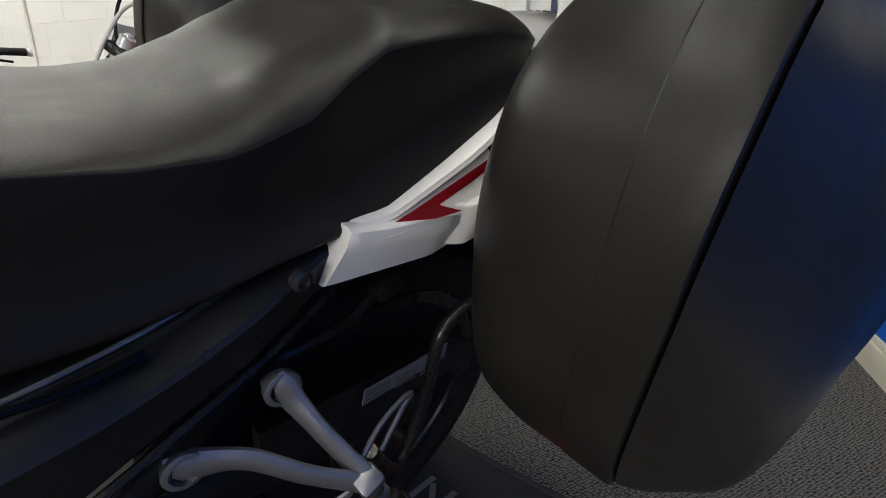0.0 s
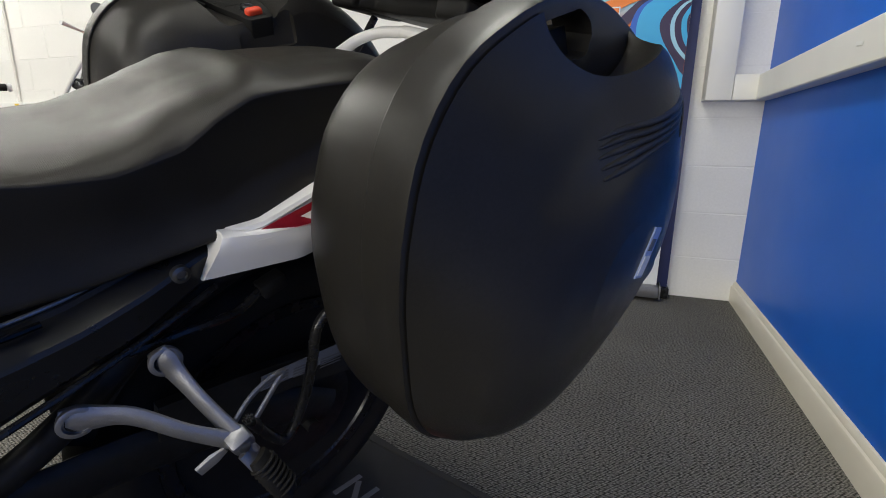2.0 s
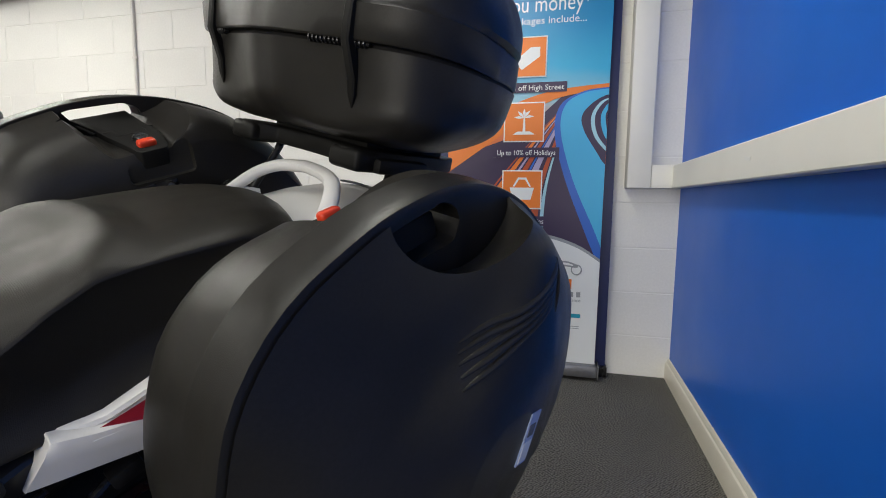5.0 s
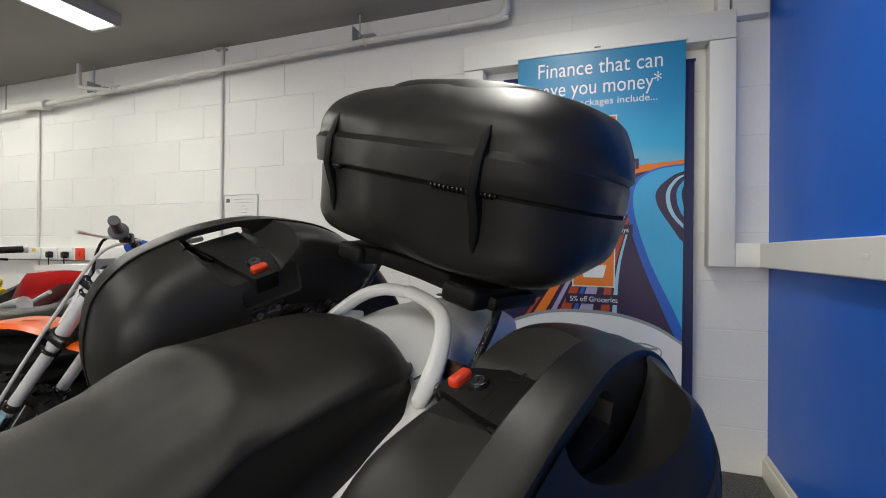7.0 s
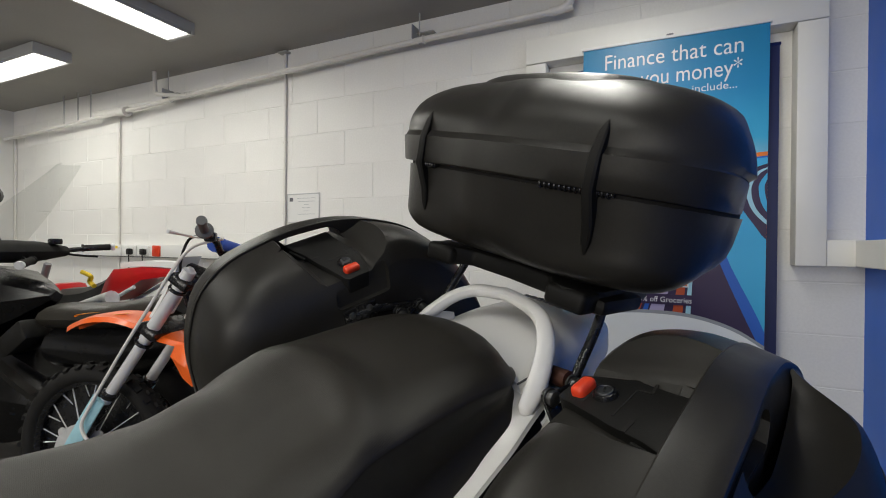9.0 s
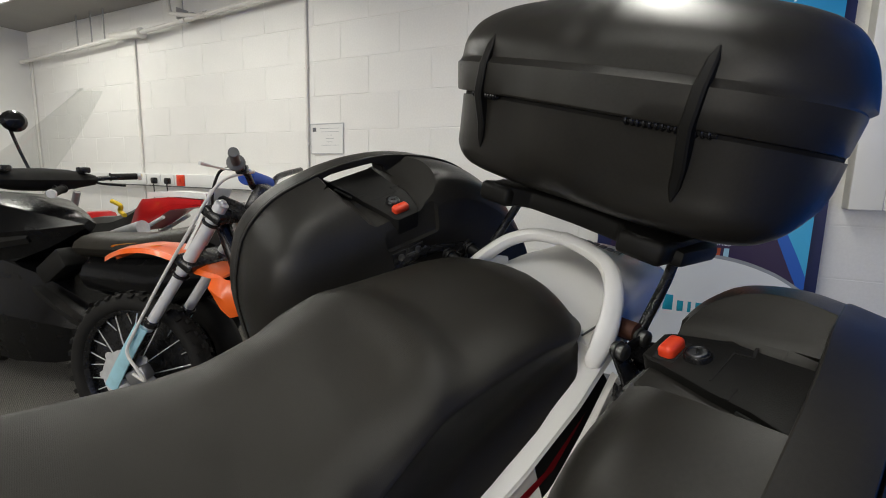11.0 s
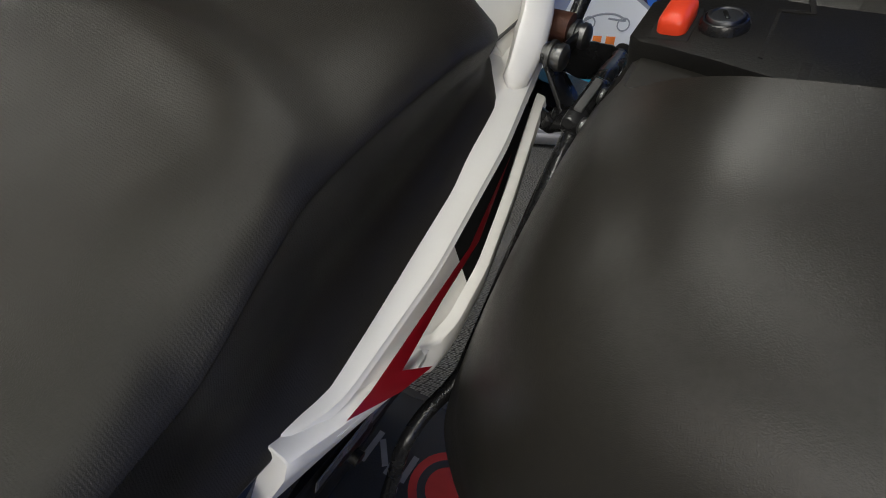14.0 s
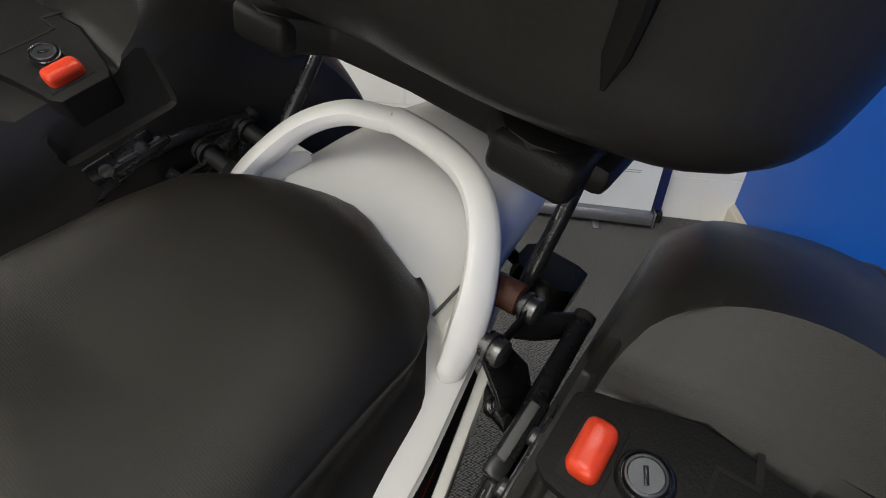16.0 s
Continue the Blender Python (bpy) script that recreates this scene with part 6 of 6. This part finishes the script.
    part("frame_spine", tube([(-0.36, 0, 0.93), (-0.60, 0, 0.86), (-0.95, 0, 0.84)], 0.035, 12, 4), METAL_BLACK, bike)
    part("down_tube", tube([(-0.36, 0, 0.88), (-0.46, 0, 0.60), (-0.55, 0, 0.34)], 0.026, 12, 4), METAL_BLACK, bike)
    part("engine", box((0.32, 0.20, 0.30), (-0.66, 0, 0.46), bevel=0.05), DARK, bike)
    part("fuel_tank", loft([[Vector((x, w * math.cos(a), z + h * math.sin(a))) for a in np.linspace(0, 2 * math.pi, 17)[:-1]] for x, w, z, h in ((-0.52, 0.05, 0.84, 0.04), (-0.60, 0.09, 0.84, 0.06), (-0.75, 0.10, 0.85, 0.06), (-0.90, 0.07, 0.87, 0.03))]), ORANGE, bike)
    part("saddle", tube([(-0.78, 0, 0.90), (-0.98, 0, 0.865), (-1.20, 0, 0.86)], 0.06, 12, 4, flat=(1.2, 0.5)), SEAT, bike)
    # handlebar, turned
    bar = part("handlebar", tube([(-0.582, 0.232, 1.090), (-0.535, 0.150, 1.066), (-0.505, 0.060, 1.035), (-0.490, 0.0, 0.990), (-0.470, -0.12, 0.985), (-0.435, -0.24, 1.03), (-0.41, -0.46, 1.06)], 0.011, 10, 5), METAL_BLACK, bike, "black handlebar")
    part("grip", lathe([(0.014, 0.0), (0.0155, 0.012), (0.0135, 0.025), (0.0135, 0.085), (0.025, 0.089), (0.0265, 0.094), (0.010, 0.098)], (-0.586, 0.242, 1.095), (0.50, -0.82, -0.28), 16), GREY_PLASTIC, bar, "worn grey rubber grip")
    part("bar_pad", rod((-0.482, 0.035, 1.028), (-0.450, -0.14, 1.004), 0.026, 14), BLUE_PAD, bar, "blue foam crossbar pad")
    lever = part("lever", tube([(-0.505, 0.105, 1.050), (-0.475, 0.125, 1.050), (-0.468, 0.170, 1.056), (-0.462, 0.220, 1.064)], 0.004, 8, 5, radii=[0.008, 0.0035, 0.0035, 0.006]), STEEL, bar, "bright clutch lever")
    part("perch", box((0.035, 0.03, 0.03), (-0.512, 0.098, 1.050), rot=(0, 0, 20), bevel=0.006), METAL_BLACK, lever)
    part("bar_clamp", box((0.05, 0.10, 0.10), (-0.490, -0.03, 0.955), rot=(0, -28, 15), bevel=0.012), METAL_BLACK, bike)
    part("cable", tube([(-0.515, 0.08, 1.05), (-0.42, 0.08, 1.04), (-0.37, 0.05, 0.90), (-0.46, 0.03, 0.72)], 0.0045, 8, 6), METAL_BLACK, bike)
    part("rear_wheel", lathe([(0.20, -0.02), (0.215, -0.022), (0.215, 0.022), (0.20, 0.02)], (-1.25, 0, 0.302), (0, 1, 0), 40), METAL_BLACK, bike)
    part("rear_tyre", torus(0.255, 0.045, (-1.25, 0, 0.302), (0, 1, 0), 40, 10), RUBBER, bike)
    part("swingarm", tube([(-0.80, 0.09, 0.36), (-1.25, 0.09, 0.302)], 0.022, 10, 2), ALU, bike)
    return bike


build_dirt_bike()


def build_red_bike():
    m = pose(-3.00, 1.65, 0.03, 0, 0, -176)
    bike = thing("dirt_bike", "red motocross bike with grey saddle and white tail stripe", "motorcycle", m)
    rings = []
    for t in np.linspace(0, 1, 20):
        x = 0.45 - 0.75 * t
        z = curve_of([-0.30, -0.26, -0.15, 0.0, 0.30, 0.45], [0.842, 0.838, 0.782, 0.740, 0.718, 0.706], x, 0.03)
        w = 0.100 - 0.030 * t
        h = 0.125 - 0.050 * t
        rings.append([Vector((x, -w, z - h)), Vector((x, -w * 1.05, z - h * 0.4)), Vector((x, -w * 0.7, z - 0.006)), Vector((x, 0, z)), Vector((x, w * 0.7, z - 0.006)), Vector((x, w * 1.05, z - h * 0.4)), Vector((x, w, z - h))])
    part("saddle", loft(rings), SADDLE, bike, "worn grey saddle")
    part("tail_panel", loft([[Vector((x, -w, zl)), Vector((x, -w * 1.1, (zl + zt) / 2)), Vector((x, -w, zt)), Vector((x, w, zt)), Vector((x, w * 1.1, (zl + zt) / 2)), Vector((x, w, zl))] for x, w, zl, zt in ((-0.17, 0.080, 0.66, 0.70), (-0.22, 0.085, 0.67, 0.78), (-0.29, 0.085, 0.70, 0.852), (-0.50, 0.075, 0.80, 0.87), (-0.72, 0.055, 0.83, 0.862))]), RED_PLASTIC, bike, "red tail panel")
    part("tail_stripe", loft([[Vector((x, -w, z)), Vector((x, w, z)), Vector((x, w, z + 0.030)), Vector((x, -w, z + 0.030))] for x, w, z in ((-0.30, 0.055, 0.862), (-0.50, 0.06, 0.874), (-0.75, 0.05, 0.868))]), PVC, bike, "white tail stripe")
    part("front_panel", box((0.30, 0.20, 0.14), (0.34, 0, 0.66), rot=(0, 14, 0), bevel=0.04), RED_PLASTIC, bike)
    for s in (1, -1):
        part("subframe", tube([(0.15, s * 0.08, 0.55), (-0.15, s * 0.085, 0.63), (-0.45, s * 0.08, 0.76)], 0.011, 8, 3), PVC, bike, "white subframe tube")
    part("engine", box((0.36, 0.22, 0.30), (0.22, 0, 0.42), bevel=0.06), GREY_PLASTIC, bike)
    part("exhaust", tube([(0.30, 0.12, 0.48), (0.05, 0.14, 0.58), (-0.35, 0.13, 0.70)], 0.036, 12, 4, radii=[0.02, 0.028, 0.042, 0.042]), STEEL, bike)
    for x in (0.85, -0.60):
        w = part("wheel", torus(0.275, 0.045, (x, 0, 0.322), (0, 1, 0), 40, 10), RUBBER, bike, "black wheel")
        part("rim", lathe([(0.222, -0.02), (0.235, -0.022), (0.235, 0.022), (0.222, 0.02)], (x, 0, 0.322), (0, 1, 0), 32), METAL_BLACK, w)
        part("hub", lathe([(0.03, -0.06), (0.03, 0.06)], (x, 0, 0.322), (0, 1, 0), 14), STEEL, w)
        for k in range(12):
            a = math.pi * k / 6
            part("spoke", rod((x, 0, 0.322), (x + 0.225 * math.cos(a), 0, 0.322 + 0.225 * math.sin(a)), 0.003, 6), STEEL, w)
    part("swingarm", tube([(0.10, 0.08, 0.38), (-0.60, 0.08, 0.322)], 0.024, 10, 2), ALU, bike)
    part("rear_fender", tube([(-0.45, 0, 0.80), (-0.75, 0, 0.84), (-0.98, 0, 0.80)], 0.05, 10, 4, flat=(1.3, 0.15)), RED_PLASTIC, bike)
    for s in (1, -1):
        part("fork_leg", rod((0.85, s * 0.08, 0.322), (0.60, s * 0.08, 0.86), 0.022, 10), ALU, bike)
    return bike


build_red_bike()


def build_tourer():
    m = pose(-2.46, 1.18, 0, 0, 0, -172)
    bike = thing("touring_scooter", "black faired touring motorcycle with clear windscreen", "motorcycle", m)
    rows = []
    for x, w, zl, zt in ((-0.03, 0.03, 0.77, 0.81), (0.12, 0.12, 0.68, 0.85), (0.36, 0.22, 0.58, 0.90), (0.60, 0.26, 0.46, 0.92), (0.85, 0.22, 0.44, 0.88), (1.02, 0.10, 0.52, 0.78)):
        zm = (zl + zt) / 2
        rows.append([Vector((x, -w * 0.7, zl)), Vector((x, -w, zm)), Vector((x, -w * 0.75, zt - 0.02)), Vector((x, 0, zt)), Vector((x, w * 0.75, zt - 0.02)), Vector((x, w, zm)), Vector((x, w * 0.7, zl)), Vector((x, 0, zl - 0.02))])
    part("upper_fairing", loft(rows), GLOSS_BLACK, bike, "gloss black upper fairing", crease=20)
    part("side_flash", loft([[Vector((x, y, z)), Vector((x, y + 0.012, z + 0.025)), Vector((x, y, z + 0.05))] for x, y, z in ((0.18, 0.13, 0.70), (0.40, 0.232, 0.655), (0.62, 0.264, 0.60))], closed=True), CASE_DARK, bike)
    rows = []
    for x, w, zl, zt in ((-0.10, 0.10, 0.18, 0.44), (0.10, 0.17, 0.14, 0.56), (0.35, 0.20, 0.12, 0.62), (0.70, 0.20, 0.14, 0.58), (0.95, 0.10, 0.25, 0.50)):
        zm = (zl + zt) / 2
        rows.append([Vector((x, -w * 0.7, zl)), Vector((x, -w, zm)), Vector((x, -w * 0.8, zt)), Vector((x, w * 0.8, zt)), Vector((x, w, zm)), Vector((x, w * 0.7, zl))])
    part("lower_fairing", loft(rows), GLOSS_BLACK, bike, "gloss black lower fairing", crease=20)
    part("footboard", loft([[Vector((x, y, z)), Vector((x, y + 0.05, z + 0.012)), Vector((x, y + 0.05, z - 0.012)), Vector((x, y, z - 0.03))] for x, y, z in ((0.05, 0.16, 0.52), (-0.08, 0.15, 0.44), (-0.22, 0.13, 0.36))]), CASE_DARK, bike)
    part("leg_panel", box((0.20, 0.12, 0.10), (0.05, 0.08, 0.60), rot=(0, 34, 0), bevel=0.02), CASE_DARK, bike)
    part("seat", tube([(-0.10, 0, 0.70), (-0.45, 0, 0.72), (-0.85, 0, 0.80)], 0.13, 14, 4, flat=(1.0, 0.45)), SEAT, bike)
    part("tail", loft([[Vector((x, w * math.cos(a), z + h * math.sin(a))) for a in np.linspace(0, 2 * math.pi, 15)[:-1]] for x, w, z, h in ((-0.15, 0.14, 0.58, 0.10), (-0.55, 0.16, 0.58, 0.12), (-1.0, 0.08, 0.68, 0.07))]), GLOSS_BLACK, bike)
    # screen
    rows = []
    for t in np.linspace(0, 1, 12):
        x, z, w = 0.82 - 0.86 * t, 0.905 + 0.48 * t ** 1.25, 0.19 - 0.15 * t ** 1.4
        rows.append([Vector((x - 0.10 * (abs(y) / 0.2) ** 2 * 0.8, y * w / 0.2, z)) for y in np.linspace(-0.2, 0.2, 9)] + [Vector((x - 0.006 - 0.10 * (abs(y) / 0.2) ** 2 * 0.8, y * w / 0.2, z - 0.003)) for y in np.linspace(0.2, -0.2, 9)])
    scr = part("windscreen", loft(rows), SCREEN, bike, "clear windscreen")
    part("screen_trim", tube([(0.66, 0.2, 0.95), (0.74, 0.12, 0.94), (0.80, 0.0, 0.935), (0.74, -0.12, 0.94), (0.66, -0.2, 0.95)], 0.008, 8, 4), RUBBER, scr)
    # bars
    bar = part("handlebar", tube([(0.16, 0.02, 0.935), (0.22, -0.02, 0.950), (0.30, -0.10, 0.96), (0.33, -0.18, 0.95), (0.32, -0.26, 0.985), (0.26, -0.42, 1.005)], 0.013, 10, 5), METAL_BLACK, bike, "black handlebar")
    part("grip", lathe([(0.018, 0), (0.018, 0.12), (0.022, 0.122), (0.022, 0.128)], (0.245, -0.46, 1.007), (0.42, 0.90, -0.05), 14), RUBBER, bar)
    part("grip", lathe([(0.018, 0), (0.018, 0.11), (0.022, 0.112), (0.022, 0.118)], (0.130, 0.045, 0.925), (0.62, -0.75, 0.15), 14), RUBBER, bar)
    part("bar_end", lathe([(0.019, -0.016), (0.021, -0.010), (0.019, 0)], (0.128, 0.048, 0.925), (0.62, -0.75, 0.15), 14), STEEL, bar)
    part("bar_end", lathe([(0.019, -0.016), (0.021, -0.010), (0.019, 0)], (0.243, -0.464, 1.007), (0.42, 0.90, -0.05), 14), STEEL, bar)
    part("bar_cowl", loft([[Vector((0.28 + 0.08 * k * math.cos(a), y, 0.985 + 0.055 * k * math.sin(a))) for a in np.linspace(0, 2 * math.pi, 13)[:-1]] for y, k in ((-0.24, 0.5), (-0.12, 0.9), (0.0, 1.0), (0.12, 0.9), (0.22, 0.5))]), RUBBER, bar, "black bar cowl")
    for s in (1, -1):
        part("reservoir", box((0.05, 0.05, 0.03), (0.24, s * 0.17, 1.035), rot=(0, 0, s * 10), bevel=0.008), METAL_BLACK, bar)
        part("brake_lever", tube([(0.27, s * 0.20, 0.985), (0.27, s * 0.28, 0.965), (0.23, s * 0.38, 0.955)], 0.006, 8, 4), METAL_BLACK, bar)
    mir = part("mirror", lathe([(0.01, 0.0), (0.05, 0.008), (0.055, 0.02), (0.04, 0.05), (0.01, 0.06)], (0.62, -0.10, 1.27), (-0.85, 0.35, 0.1), 16), GLOSS_BLACK, bike)
    part("mirror_glass", lathe([(0.047, 0), (0.047, 0.001)], (0.619, -0.10, 1.27), (-0.85, 0.35, 0.1), 20), STEEL, mir)
    part("mirror_stem", tube([(0.66, -0.10, 1.25), (0.68, -0.15, 1.12), (0.62, -0.18, 0.95)], 0.008, 8, 4), METAL_BLACK, mir)
    for x in (0.80, -0.62):
        w = part("wheel", torus(0.205, 0.055, (x, 0, 0.26), (0, 1, 0), 36, 10), RUBBER, bike, "black wheel")
        part("rim", lathe([(0.05, -0.05), (0.165, -0.045), (0.165, 0.045), (0.05, 0.05)], (x, 0, 0.26), (0, 1, 0), 28), METAL_BLACK, w)
    part("rope", tube([(0.24, -0.30, 0.875), (0.20, -0.32, 0.85), (0.22, -0.33, 0.82), (0.16, -0.31, 0.80)], 0.012, 8, 5), YELLOW, bike, "yellow cable lock")
    return bike


build_tourer()


# ---- the painted block wall: backing and single blocks ----
def build_block_wall():
    x0, x1 = ROOM_W, blue_x(ROOM_N) + 0.03
    wall = tagged(part("wall_north", box((x1 - x0 + 0.3, 0.20, CEIL), ((x0 + x1) / 2, ROOM_N + 0.1025, CEIL / 2)), WHITE_BLOCK), "white painted concrete block wall with recessed joints", "wall", kind="structure")
    joint, length, course = 0.0052, 0.45, 0.225
    meshes = {}

    def block_mesh(w, h, v):
        key = (round(w, 3), round(h, 3), v)
        if key not in meshes:
            bm = box((w, 0.010, h), (0, 0.005, 0), bevel=0.0018, seg=1)
            rnd = random.Random(v)
            for q in bm.verts:
                q.co.x += rnd.uniform(-0.0012, 0.0012)
                q.co.z += rnd.uniform(-0.0012, 0.0012)
            me = bpy.data.meshes.new("block")
            bm.to_mesh(me)
            bm.free()
            me.materials.append(WHITE_BLOCK)
            meshes[key] = me
        return meshes[key]
    rnd = random.Random(4)
    z, row = 0.0, 0
    while z < CEIL - 0.01:
        top = min(0.212 + course * row, CEIL)
        # the narrow pier by the corner is one block wide; west of it the courses break joint
        cuts = [x1, 0.42]
        x = 0.42 - (length if row % 2 else length / 2)
        while x > x0 + 0.03:
            cuts.append(x)
            x -= length
        cuts.append(x0)
        for b, a in zip(cuts, cuts[1:]):
            ob = new("block", block_mesh(b - a - joint, top - z - joint, rnd.randrange(5)))
            ob.parent = wall
            ob.matrix_local = pose((a + b) / 2, ROOM_N + rnd.uniform(-0.0007, 0.0007), (z + top) / 2)
        z = top
        row += 1


build_block_wall()
